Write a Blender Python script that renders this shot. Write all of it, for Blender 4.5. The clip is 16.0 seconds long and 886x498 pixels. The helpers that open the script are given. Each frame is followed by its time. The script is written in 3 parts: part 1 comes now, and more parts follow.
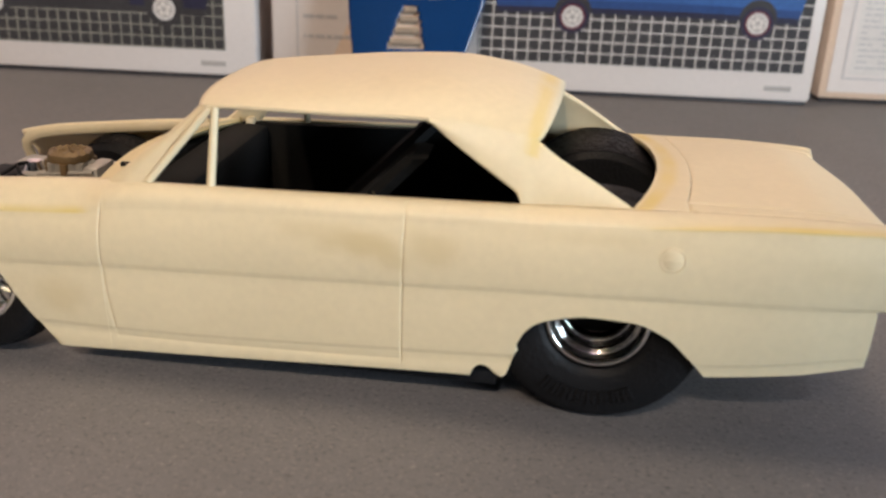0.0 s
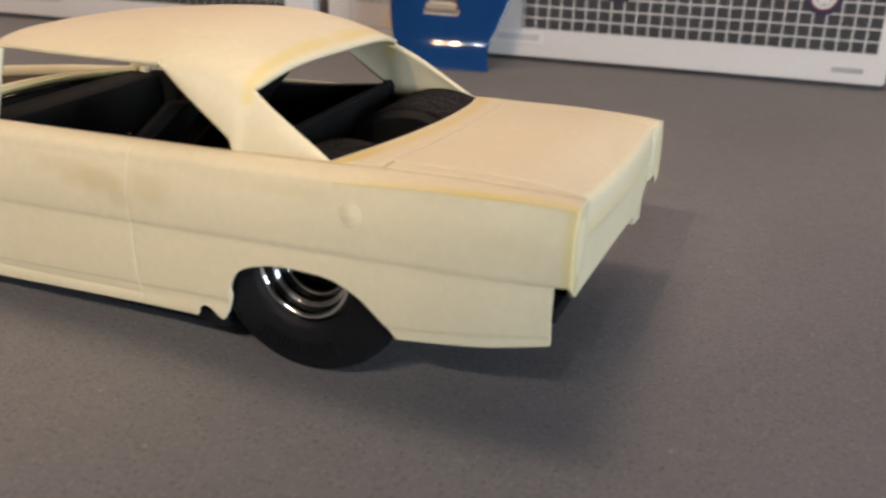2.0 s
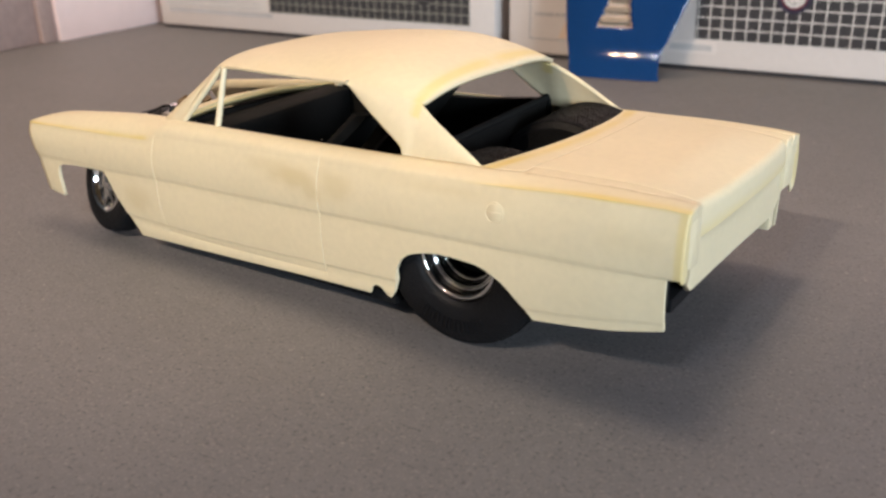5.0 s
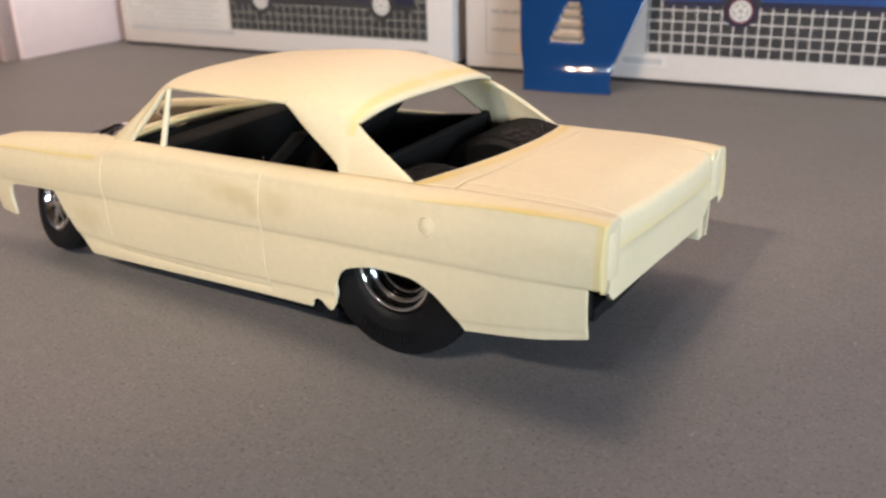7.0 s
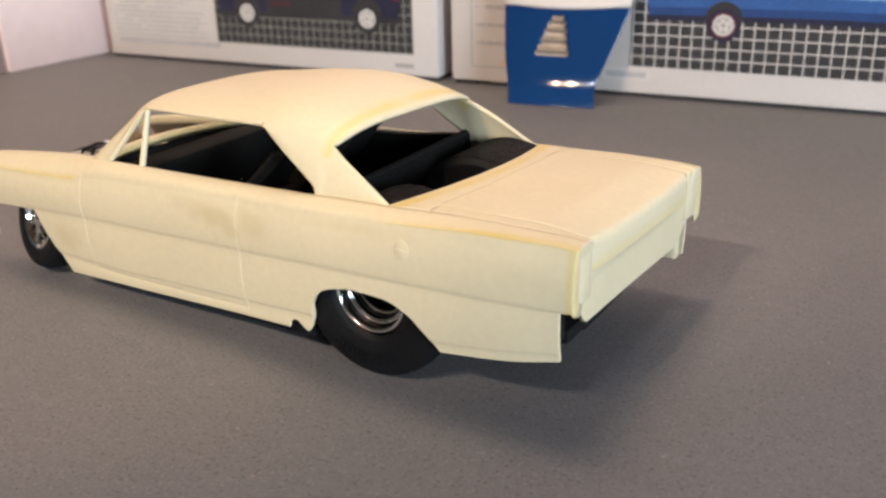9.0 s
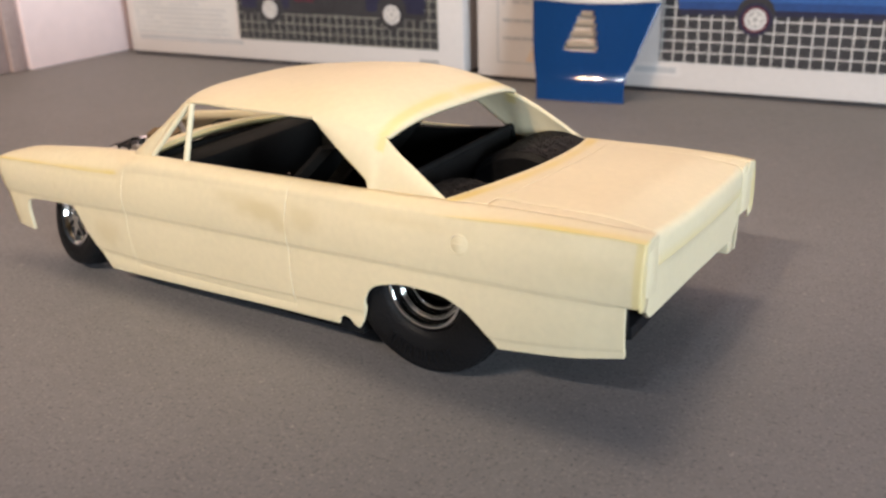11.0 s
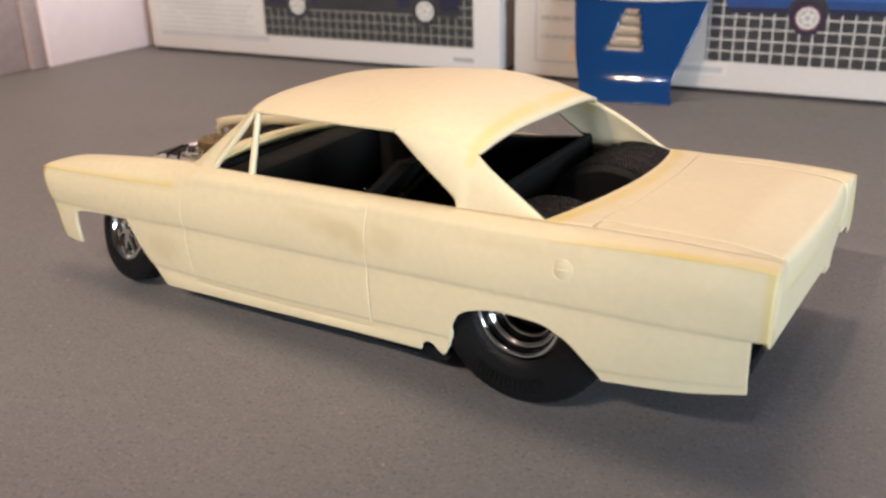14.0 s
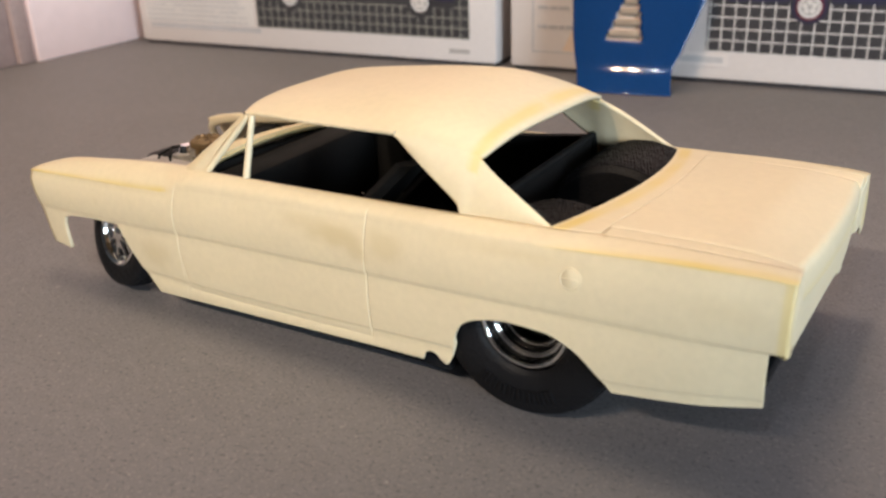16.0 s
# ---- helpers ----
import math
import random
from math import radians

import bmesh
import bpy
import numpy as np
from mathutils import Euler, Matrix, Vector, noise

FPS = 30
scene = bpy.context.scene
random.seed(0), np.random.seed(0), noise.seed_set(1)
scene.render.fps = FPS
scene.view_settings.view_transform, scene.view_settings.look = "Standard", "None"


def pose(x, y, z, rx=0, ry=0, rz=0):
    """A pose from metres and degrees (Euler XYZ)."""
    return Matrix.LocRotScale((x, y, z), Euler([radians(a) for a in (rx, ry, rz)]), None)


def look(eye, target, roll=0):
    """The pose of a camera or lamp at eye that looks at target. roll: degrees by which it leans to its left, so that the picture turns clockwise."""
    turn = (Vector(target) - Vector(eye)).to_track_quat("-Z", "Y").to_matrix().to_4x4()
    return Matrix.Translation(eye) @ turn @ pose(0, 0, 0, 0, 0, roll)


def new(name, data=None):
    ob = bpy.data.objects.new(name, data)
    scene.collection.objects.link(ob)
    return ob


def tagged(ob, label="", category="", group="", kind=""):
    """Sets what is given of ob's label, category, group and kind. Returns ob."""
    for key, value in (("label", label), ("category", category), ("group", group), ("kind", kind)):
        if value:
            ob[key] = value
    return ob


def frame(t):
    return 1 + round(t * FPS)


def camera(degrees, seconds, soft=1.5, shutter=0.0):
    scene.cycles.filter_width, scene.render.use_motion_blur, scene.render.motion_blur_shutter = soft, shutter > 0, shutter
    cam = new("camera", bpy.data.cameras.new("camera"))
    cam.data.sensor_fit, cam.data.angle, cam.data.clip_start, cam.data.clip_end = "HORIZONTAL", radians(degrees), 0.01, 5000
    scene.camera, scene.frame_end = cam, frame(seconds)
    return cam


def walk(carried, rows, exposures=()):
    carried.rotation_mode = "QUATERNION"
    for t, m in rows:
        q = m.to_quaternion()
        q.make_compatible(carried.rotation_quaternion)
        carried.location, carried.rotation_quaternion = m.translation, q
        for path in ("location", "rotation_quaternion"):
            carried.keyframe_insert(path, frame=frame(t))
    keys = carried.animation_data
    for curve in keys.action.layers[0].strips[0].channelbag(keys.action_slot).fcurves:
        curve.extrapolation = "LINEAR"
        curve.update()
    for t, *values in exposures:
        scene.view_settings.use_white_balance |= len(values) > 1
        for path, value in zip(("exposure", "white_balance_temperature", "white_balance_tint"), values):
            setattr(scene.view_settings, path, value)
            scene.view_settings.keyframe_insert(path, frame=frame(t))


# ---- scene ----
cam = camera(51.20, 16.0, soft=2.5, shutter=0.3)
cam.data.dof.use_dof, cam.data.dof.focus_distance, cam.data.dof.aperture_fstop = True, 0.205, 26.0  # the lens is open: the boxes lie behind its sharp zone
PATH = [
    (0.0, 0.03599, -0.17684, 0.08559, 68.357, -2.338, 7.834),
    (0.5, 0.05378, -0.17948, 0.08641, 68.209, -2.186, 9.725),
    (1.0, 0.08037, -0.17256, 0.08638, 67.812, -2.000, 12.479),
    (1.5, 0.10141, -0.16571, 0.08747, 67.126, -1.714, 16.304),
    (2.0, 0.11994, -0.15642, 0.08437, 66.540, -1.440, 22.455),
    (2.5, 0.12070, -0.16436, 0.08456, 65.930, -0.589, 28.052),
    (3.0, 0.12497, -0.17239, 0.09029, 65.433, 0.069, 30.812),
    (3.5, 0.13211, -0.16761, 0.08808, 65.974, 0.107, 33.475),
    (4.0, 0.13332, -0.16896, 0.09114, 66.563, 0.727, 34.769),
    (4.2, 0.13561, -0.17129, 0.09096, 66.354, 1.021, 34.748),
    (6.3, 0.14147, -0.17506, 0.09681, 67.313, 1.117, 32.997),
    (6.5, 0.14407, -0.17458, 0.09370, 67.310, 1.140, 32.993),
    (7.0, 0.14891, -0.17395, 0.09558, 67.355, 1.426, 32.397),
    (7.5, 0.15668, -0.17475, 0.09614, 67.664, 1.631, 31.855),
    (8.0, 0.15420, -0.17476, 0.09855, 67.889, 1.457, 31.809),
    (8.5, 0.15173, -0.17294, 0.09741, 67.906, 1.207, 31.836),
    (8.7, 0.15246, -0.17182, 0.09893, 67.715, 1.360, 31.934),
    (10.8, 0.14267, -0.17376, 0.09853, 67.706, 1.456, 32.056),
    (11.0, 0.14178, -0.17468, 0.09689, 67.688, 1.590, 32.263),
    (11.5, 0.13315, -0.17714, 0.09609, 67.608, 1.753, 32.283),
    (12.0, 0.12876, -0.17531, 0.09577, 67.484, 1.781, 32.269),
    (12.5, 0.12140, -0.17521, 0.09440, 67.227, 1.784, 32.180),
    (13.0, 0.12448, -0.17475, 0.09623, 67.157, 1.714, 32.079),
    (13.5, 0.12248, -0.17277, 0.09669, 67.159, 1.599, 32.032),
    (14.0, 0.11873, -0.17316, 0.09855, 67.114, 1.460, 32.101),
    (14.5, 0.11716, -0.17248, 0.10046, 66.948, 1.603, 31.895),
    (15.0, 0.11736, -0.17089, 0.09783, 66.726, 1.878, 31.565),
    (15.5, 0.11615, -0.16804, 0.09405, 66.377, 1.894, 31.486),
    (16.0, 0.11362, -0.16777, 0.09972, 66.280, 1.837, 31.557),
]
EXPOSURES = [(0, -0.36), (1.0, -0.3), (2.0, -0.43), (3.1, 0.0), (3.6, 0.0), (4.1, -0.2), (6.5, -0.06), (8.5, -0.1), (11.0, -0.07), (16, -0.13)]
walk(cam, [(t, pose(*row)) for t, *row in PATH], EXPOSURES)
# The place: a desk with an unpainted model car in front of kit boxes. Lengths below are in millimetres, scaled by MM.
MM = 0.001

# ---- light ----
world = bpy.data.worlds.new("room_light")
scene.world = world
world.use_nodes = True
wn = world.node_tree.nodes
wn["Background"].inputs[0].default_value = (0.80, 0.84, 0.95, 1)
wn["Background"].inputs[1].default_value = 0.25


def area_lamp(name, eye, target, size_x, size_y, power, colour):
    data = bpy.data.lights.new(name, "AREA")
    data.shape, data.size, data.size_y, data.energy, data.color = "RECTANGLE", size_x, size_y, power, colour
    ob = new(name, data)
    ob.matrix_world = look(eye, target)
    return ob


# a lamp with three spot bulbs behind the camera, one of them cooler; a ceiling lamp; low daylight from the window
# the beams' cut-off is made up: it dims the near desk like a cast shadow
BULBS = (  # place along the lamp, power, colour, where it points, width of the beam, softness of its edge, radius
    (-0.18, 16.0, (1.0, 0.78, 0.57), (-0.30, 0.45), 44.0, 0.30, 0.020),
    (-0.04, 31.0, (1.0, 0.78, 0.57), (-0.293, 0.635), 43.1, 0.25, 0.016),
    (0.15, 9.2, (0.80, 0.90, 1.0), (-0.186, 0.104), 47.3, 0.48, 0.012),
)
for bulb_x, bulb_power, bulb_colour, bulb_aim, bulb_beam, bulb_edge, bulb_radius in BULBS:
    bulb = bpy.data.lights.new("lamp_bulb", "SPOT")
    bulb.energy, bulb.color, bulb.shadow_soft_size, bulb.spot_size, bulb.spot_blend = bulb_power, bulb_colour, bulb_radius, math.radians(bulb_beam), bulb_edge
    new("lamp_bulb", bulb).matrix_world = look((bulb_x, -0.90, 0.82), (*bulb_aim, 0.0))
area_lamp("ceiling_lamp", (-0.16, 0.16, 1.05), (0, 0, 0), 0.35, 0.30, 5.4, (1.0, 0.76, 0.54))
area_lamp("window_light", (1.30, -0.62, 0.23), (-0.1, 0.0, 0), 0.5, 0.40, 27.0, (0.74, 0.88, 1.0))


# ---- materials ----
def material(name, colour, rough=0.5, metal=0.0, vary=0.08, scale=60.0, bump=0.0, bump_scale=900.0, detail=4.0, spec=0.5, ior=1.45):
    """A surface with broad and fine variation of its colour and a fine relief."""
    m = bpy.data.materials.new(name)
    m.use_nodes = True
    n, l = m.node_tree.nodes, m.node_tree.links
    b = n["Principled BSDF"]
    b.inputs["Roughness"].default_value, b.inputs["Metallic"].default_value, b.inputs["IOR"].default_value = rough, metal, ior
    b.inputs["Specular IOR Level"].default_value = spec
    coord = n.new("ShaderNodeTexCoord")
    broad, fine = n.new("ShaderNodeTexNoise"), n.new("ShaderNodeTexNoise")
    broad.inputs["Scale"].default_value, fine.inputs["Scale"].default_value = scale, scale * 14
    broad.inputs["Detail"].default_value, fine.inputs["Detail"].default_value = detail, 2.0
    mix = n.new("ShaderNodeMath")
    mix.operation = "ADD"
    ramp = n.new("ShaderNodeMapRange")
    ramp.inputs["From Min"].default_value, ramp.inputs["From Max"].default_value = 0.6, 1.4
    ramp.inputs["To Min"].default_value, ramp.inputs["To Max"].default_value = 1 - vary, 1 + vary
    tint = n.new("ShaderNodeVectorMath")
    tint.operation = "SCALE"
    tint.inputs[0].default_value = colour
    for tex in (broad, fine):
        l.new(coord.outputs["Object"], tex.inputs["Vector"])
    l.new(broad.outputs[0], mix.inputs[0])
    l.new(fine.outputs[0], mix.inputs[1])
    l.new(mix.outputs[0], ramp.inputs["Value"])
    l.new(ramp.outputs[0], tint.inputs["Scale"])
    l.new(tint.outputs[0], b.inputs["Base Color"])
    if bump:
        grain, relief = n.new("ShaderNodeTexNoise"), n.new("ShaderNodeBump")
        grain.inputs["Scale"].default_value, grain.inputs["Detail"].default_value = bump_scale, 3.0
        relief.inputs["Strength"].default_value, relief.inputs["Distance"].default_value = bump, 0.0003
        l.new(coord.outputs["Object"], grain.inputs["Vector"])
        l.new(grain.outputs[0], relief.inputs["Height"])
        l.new(relief.outputs[0], b.inputs["Normal"])
    return m


def plastic_body():
    """Bare cream styrene; one attribute carries yellowing and the cowl's painted shade, 'smudge' the smudges."""
    m = material("cream_styrene", (0.645, 0.552, 0.375), 0.42, vary=0.05, scale=45, bump=0.05, bump_scale=2600)
    n, l = m.node_tree.nodes, m.node_tree.links
    b = n["Principled BSDF"]
    plain = b.inputs["Base Color"].links[0].from_socket
    last = plain
    # the first tint serves real yellowing and the shade painted on the cowl
    for name, colour in (("stain_and_shade", (0.62, 0.465, 0.12, 1)), ("smudge", (0.54, 0.44, 0.26, 1))):
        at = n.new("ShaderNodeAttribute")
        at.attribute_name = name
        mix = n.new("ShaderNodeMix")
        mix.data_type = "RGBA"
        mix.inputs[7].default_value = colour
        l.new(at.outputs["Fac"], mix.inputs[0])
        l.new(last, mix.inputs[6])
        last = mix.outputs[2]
    l.new(last, b.inputs["Base Color"])
    b.inputs["Subsurface Weight"].default_value = 0.05
    b.inputs["Subsurface Radius"].default_value = (0.0012, 0.0009, 0.0005)
    b.inputs["Subsurface Scale"].default_value = 1.0
    return m


def speckled_desk():
    """Dark grey matte laminate with fine light and dark flecks."""
    m = material("grey_desk_laminate", (0.152, 0.146, 0.152), 0.62, vary=0.10, scale=22, bump=0.35, bump_scale=1300, detail=6)
    n, l = m.node_tree.nodes, m.node_tree.links
    b = n["Principled BSDF"]
    last = b.inputs["Base Color"].links[0].from_socket
    coord = n.new("ShaderNodeTexCoord")
    for scale, low, high, light in ((1500, 0.55, 0.72, (0.23, 0.212, 0.208, 1)), (1100, 0.56, 0.76, (0.066, 0.064, 0.068, 1)), (600, 0.72, 0.80, (0.27, 0.25, 0.24, 1))):
        fleck, ramp, mix = n.new("ShaderNodeTexNoise"), n.new("ShaderNodeMapRange"), n.new("ShaderNodeMix")
        fleck.inputs["Scale"].default_value, fleck.inputs["Detail"].default_value = scale, 1.5
        ramp.inputs["From Min"].default_value, ramp.inputs["From Max"].default_value, ramp.inputs["To Max"].default_value = low, high, 0.75
        mix.data_type = "RGBA"
        mix.inputs[7].default_value = light
        l.new(coord.outputs["Object"], fleck.inputs["Vector"])
        l.new(fleck.outputs[0], ramp.inputs["Value"])
        l.new(ramp.outputs[0], mix.inputs[0])
        l.new(last, mix.inputs[6])
        last = mix.outputs[2]
    l.new(last, b.inputs["Base Color"])
    return m


CREAM = plastic_body()
BLACK = material("black_styrene", (0.008, 0.008, 0.009), 0.5, vary=0.25, scale=90, bump=0.15, spec=0.13)
MATTE = material("flat_black_paint", (0.010, 0.010, 0.010), 0.75, vary=0.25, scale=90, bump=0.15, spec=0.09)
RUBBER = material("black_rubber", (0.006, 0.006, 0.007), 0.52, vary=0.25, scale=120, bump=0.7, bump_scale=1400, spec=0.2)
CHROME = material("chrome_plating", (0.86, 0.85, 0.83), 0.06, 1.0, vary=0.05, scale=80)
# chrome with the dark reflection of the wheel well put into its colour
SHADED_CHROME = material("shaded_chrome_plating", (0.10, 0.098, 0.095), 0.22, 1.0, vary=0.2, scale=80)
METAL = material("grey_metal_paint", (0.40, 0.375, 0.335), 0.42, 0.5, vary=0.25, scale=150)
BRONZE = material("bronze_brown_paint", (0.16, 0.105, 0.05), 0.5, 0.35, vary=0.35, scale=250, bump=0.3)
DESK = speckled_desk()
WHITE_CARD = material("white_glossy_card", (0.595, 0.535, 0.505), 0.38, vary=0.04, scale=30)
TAN_CARD = material("tan_card", (0.62, 0.47, 0.36), 0.5, vary=0.08, scale=40)
INK_DARK = material("dark_ink_and_gap_shade", (0.035, 0.033, 0.036), 0.4, vary=0.25, scale=40)
INK_GREY = material("grey_printed_ink", (0.42, 0.40, 0.40), 0.45, vary=0.1, scale=60)
INK_DIM = material("dim_grid_ink", (0.25, 0.24, 0.205), 0.45, vary=0.2, scale=60)
INK_WASH = material("grey_wash_ink", (0.56, 0.52, 0.49), 0.45, vary=0.08, scale=60)
INK_DEEP = material("deep_blue_printed_ink", (0.022, 0.055, 0.17), 0.35, vary=0.25, scale=60)
INK_LINE = material("grey_grid_ink", (0.34, 0.315, 0.30), 0.45, vary=0.15, scale=60)
INK_GRID = material("white_grid_ink", (0.56, 0.52, 0.49), 0.45, vary=0.12, scale=60)
INK_PALE = material("pale_grid_ink", (0.52, 0.49, 0.47), 0.45, vary=0.12, scale=60)
INK_NAVY = material("navy_printed_ink", (0.022, 0.022, 0.045), 0.35, vary=0.3, scale=40)
INK_BLUE = material("blue_printed_ink", (0.034, 0.095, 0.27), 0.35, vary=0.2, scale=40)
INK_SKY = material("light_blue_printed_ink", (0.25, 0.42, 0.70), 0.35, vary=0.1, scale=40)
INK_RED = material("dark_red_printed_ink", (0.10, 0.018, 0.03), 0.4, vary=0.2, scale=60)
BLUE = material("blue_glossy_plastic", (0.006, 0.034, 0.118), 0.09, vary=0.08, scale=50)
TOOL = material("dull_tan_plastic", (0.26, 0.20, 0.15), 0.6, vary=0.3, scale=160)
WALL = material("pinkish_white_paint", (0.86, 0.67, 0.64), 0.7, vary=0.05, scale=9, bump=0.1, bump_scale=300)
ROOM = material("dim_grey_paint", (0.20, 0.20, 0.20), 0.7, vary=0.1, scale=6, bump=0.1, bump_scale=300)
WOOD = material("grey_brown_board", (0.42, 0.305, 0.275), 0.6, vary=0.14, scale=18, bump=0.2, bump_scale=300)


# ---- building helpers ----
def pchip(x, xs, ys):
    """Smooth monotone interpolation."""
    xs, ys = np.array(xs, float), np.array(ys, float)
    h, d = np.diff(xs), np.diff(ys) / np.diff(xs)
    m = np.zeros(len(xs))
    m[0], m[-1] = d[0], d[-1]
    for i in range(1, len(xs) - 1):
        if d[i - 1] * d[i] > 0:
            w1, w2 = 2 * h[i] + h[i - 1], h[i] + 2 * h[i - 1]
            m[i] = (w1 + w2) / (w1 / d[i - 1] + w2 / d[i])
    x = min(max(x, xs[0]), xs[-1])
    i = min(int(np.searchsorted(xs, x, "right")) - 1, len(xs) - 2)
    t = (x - xs[i]) / h[i]
    return float((1 + 2 * t) * (1 - t) ** 2 * ys[i] + t * (1 - t) ** 2 * h[i] * m[i] + t * t * (3 - 2 * t) * ys[i + 1] + t * t * (t - 1) * h[i] * m[i + 1])


def smooth(a, b, x):
    t = min(max((x - a) / (b - a), 0.0), 1.0)
    return t * t * (3 - 2 * t)


def thing(name, label, category, group="", kind="", at=(0, 0, 0)):
    ob = new(name)
    ob.location = Vector(at) * MM
    ob.empty_display_size = 0.01
    return tagged(ob, label, category, group, kind)


def part(name, bm, mat, parent=None, label="", angle=35.0, thick=0.0):
    """Links a bmesh in millimetres as one mesh object under a thing or a part."""
    bmesh.ops.remove_doubles(bm, verts=bm.verts, dist=0.004)
    bm.normal_update()
    me = bpy.data.meshes.new(name)
    bm.to_mesh(me)
    bm.free()
    me.transform(Matrix.Scale(MM, 4))
    me.materials.append(mat)
    me.shade_smooth()
    me.set_sharp_from_angle(angle=radians(angle))
    ob = new(name, me)
    if thick:
        mod = ob.modifiers.new("thickness", "SOLIDIFY")
        mod.thickness, mod.offset, mod.use_even_offset = thick * MM, -1.0, False
    if parent is not None:
        ob.parent = parent
        up, at = parent, Vector((0, 0, 0))
        while up is not None:
            at += up.location
            up = up.parent
        ob.matrix_basis = Matrix.Translation(-at)
    if label:
        ob["label"] = label
    return ob


def add_box(bm, x0, x1, y0, y1, z0, z1, bevel=0.0):
    made = bmesh.ops.create_cube(bm, size=1.0)["verts"]
    for v in made:
        v.co = Vector(((x0 + x1) / 2 + v.co.x * (x1 - x0), (y0 + y1) / 2 + v.co.y * (y1 - y0), (z0 + z1) / 2 + v.co.z * (z1 - z0)))
    if bevel:
        edges = list({e for v in made for e in v.link_edges})
        bmesh.ops.bevel(bm, geom=edges, offset=bevel, segments=2, affect="EDGES", profile=0.5)
    return bm


def box_mesh(*args, bevel=0.0):
    return add_box(bmesh.new(), *args, bevel=bevel)


def add_grid(bm, rows, flip=False, close=False):
    """A skin through rows of points."""
    vs = [[bm.verts.new(p) for p in row] for row in rows]
    for a, b in zip(vs, vs[1:]):
        n = len(a)
        for i in range(n if close else n - 1):
            j = (i + 1) % n
            quad = [a[i], a[j], b[j], b[i]]
            if flip:
                quad.reverse()
            bm.faces.new(quad)
    return bm


def add_lathe(bm, profile, cx, cy, cz, side=-1, n=64):
    """Turns (radius, distance outwards) about the axle through (cx, cz); side is -1 for the near wheel, 1 for the far one."""
    rows = [[(cx + r * math.cos(2 * math.pi * i / n), cy + side * d, cz + r * math.sin(2 * math.pi * i / n)) for i in range(n)] for r, d in profile]
    return add_grid(bm, rows, flip=side > 0, close=True)


def add_rod(bm, a, b, r, r2=None, n=12, caps=True):
    a, b = Vector(a), Vector(b)
    q = (b - a).to_track_quat("Z", "Y")
    rows = []
    for p, k in ((a, r), (b, r if r2 is None else r2)):
        rows.append([p + q @ Vector((k * math.cos(2 * math.pi * i / n), k * math.sin(2 * math.pi * i / n), 0)) for i in range(n)])
    add_grid(bm, rows, close=True)
    if caps:
        for row, rev in ((rows[0], True), (rows[1], False)):
            f = [bm.verts.new(p) for p in row]
            bm.faces.new(list(reversed(f)) if rev else f)
    return bm


def add_tube(bm, path, r, n=10, flat_y=1.0):
    """A bent bar along a path of points, as one closed skin."""
    pts = [Vector(p) for p in path]
    rows = []
    for i, p in enumerate(pts):
        way = (pts[min(i + 1, len(pts) - 1)] - pts[max(i - 1, 0)]).normalized()
        side = way.cross(Vector((0, 1, 0)))
        side = side.normalized() if side.length > 0.05 else Vector((1, 0, 0))
        up = side.cross(way)
        rows.append([p + r * (side * math.cos(2 * math.pi * k / n) + up * flat_y * math.sin(2 * math.pi * k / n)) for k in range(n)])
    add_grid(bm, rows, close=True)
    for row in (rows[0], rows[-1]):
        bm.faces.new([bm.verts.new(q) for q in row])
    bmesh.ops.remove_doubles(bm, verts=bm.verts, dist=0.003)
    bmesh.ops.recalc_face_normals(bm, faces=bm.faces)
    return bm


def add_plate(bm, outline, y0, y1):
    """An upright plate: an outline of (x, z) between two depths."""
    a, b = [bm.verts.new((x, y0, z)) for x, z in outline], [bm.verts.new((x, y1, z)) for x, z in outline]
    bm.faces.new(a)
    bm.faces.new(list(reversed(b)))
    n = len(a)
    for i in range(n):
        j = (i + 1) % n
        bm.faces.new((a[j], a[i], b[i], b[j]))
    bmesh.ops.recalc_face_normals(bm, faces=bm.faces)
    return bm


LEVEL = -0.8  # the desk's surface


# ---- the room ----
def slab(name, label, mat, *size, bevel=0.0):
    ob = part(name, box_mesh(*size, bevel=bevel), mat)
    return tagged(ob, label, name.split("_")[0], kind="structure")


slab("desk_top", "flat dark grey matte desk surface with fine speckle", DESK, -1400, 1400, -900, 420, -30, LEVEL, bevel=1.5)
slab("wall_back", "plain pinkish white painted wall behind the boxes", WALL, -1500, 1500, 420, 470, -800, 1700)
slab("wall_front", "plain grey painted wall behind the camera", ROOM, -1500, 1500, -2050, -2000, -800, 1700)
slab("wall_east", "plain grey painted wall", ROOM, 1500, 1550, -2050, 470, -800, 1700)
slab("wall_west", "plain grey painted wall", ROOM, -1550, -1500, -2050, 470, -800, 1700)
slab("ceiling", "plain grey ceiling", ROOM, -1550, 1550, -2050, 470, 1700, 1750)
slab("floor", "plain brown floor below the desk", WOOD, -1550, 1550, -2050, 470, -850, -800)

# ---- left end of the desk ----
panel = thing("side_partition", "pinkish white painted upright partition at the desk's end", "partition", kind="structure", at=(-331, 170, 0))
part("panel", box_mesh(-349, -331, 138, 420, LEVEL, 320, bevel=0.8), WALL, panel)
post = thing("wooden_post", "grey-brown wooden upright board beside the white partition", "board", kind="structure", at=(-340, 120, 0))
part("board", box_mesh(-372, -336, -60, 128, LEVEL, 330, bevel=1.0), WOOD, post)
part("edging", box_mesh(-352, -333, 128.2, 137.6, LEVEL, 330, bevel=1.0), WOOD, post)


# ---- the kit boxes ----
SLOPE = 0.105


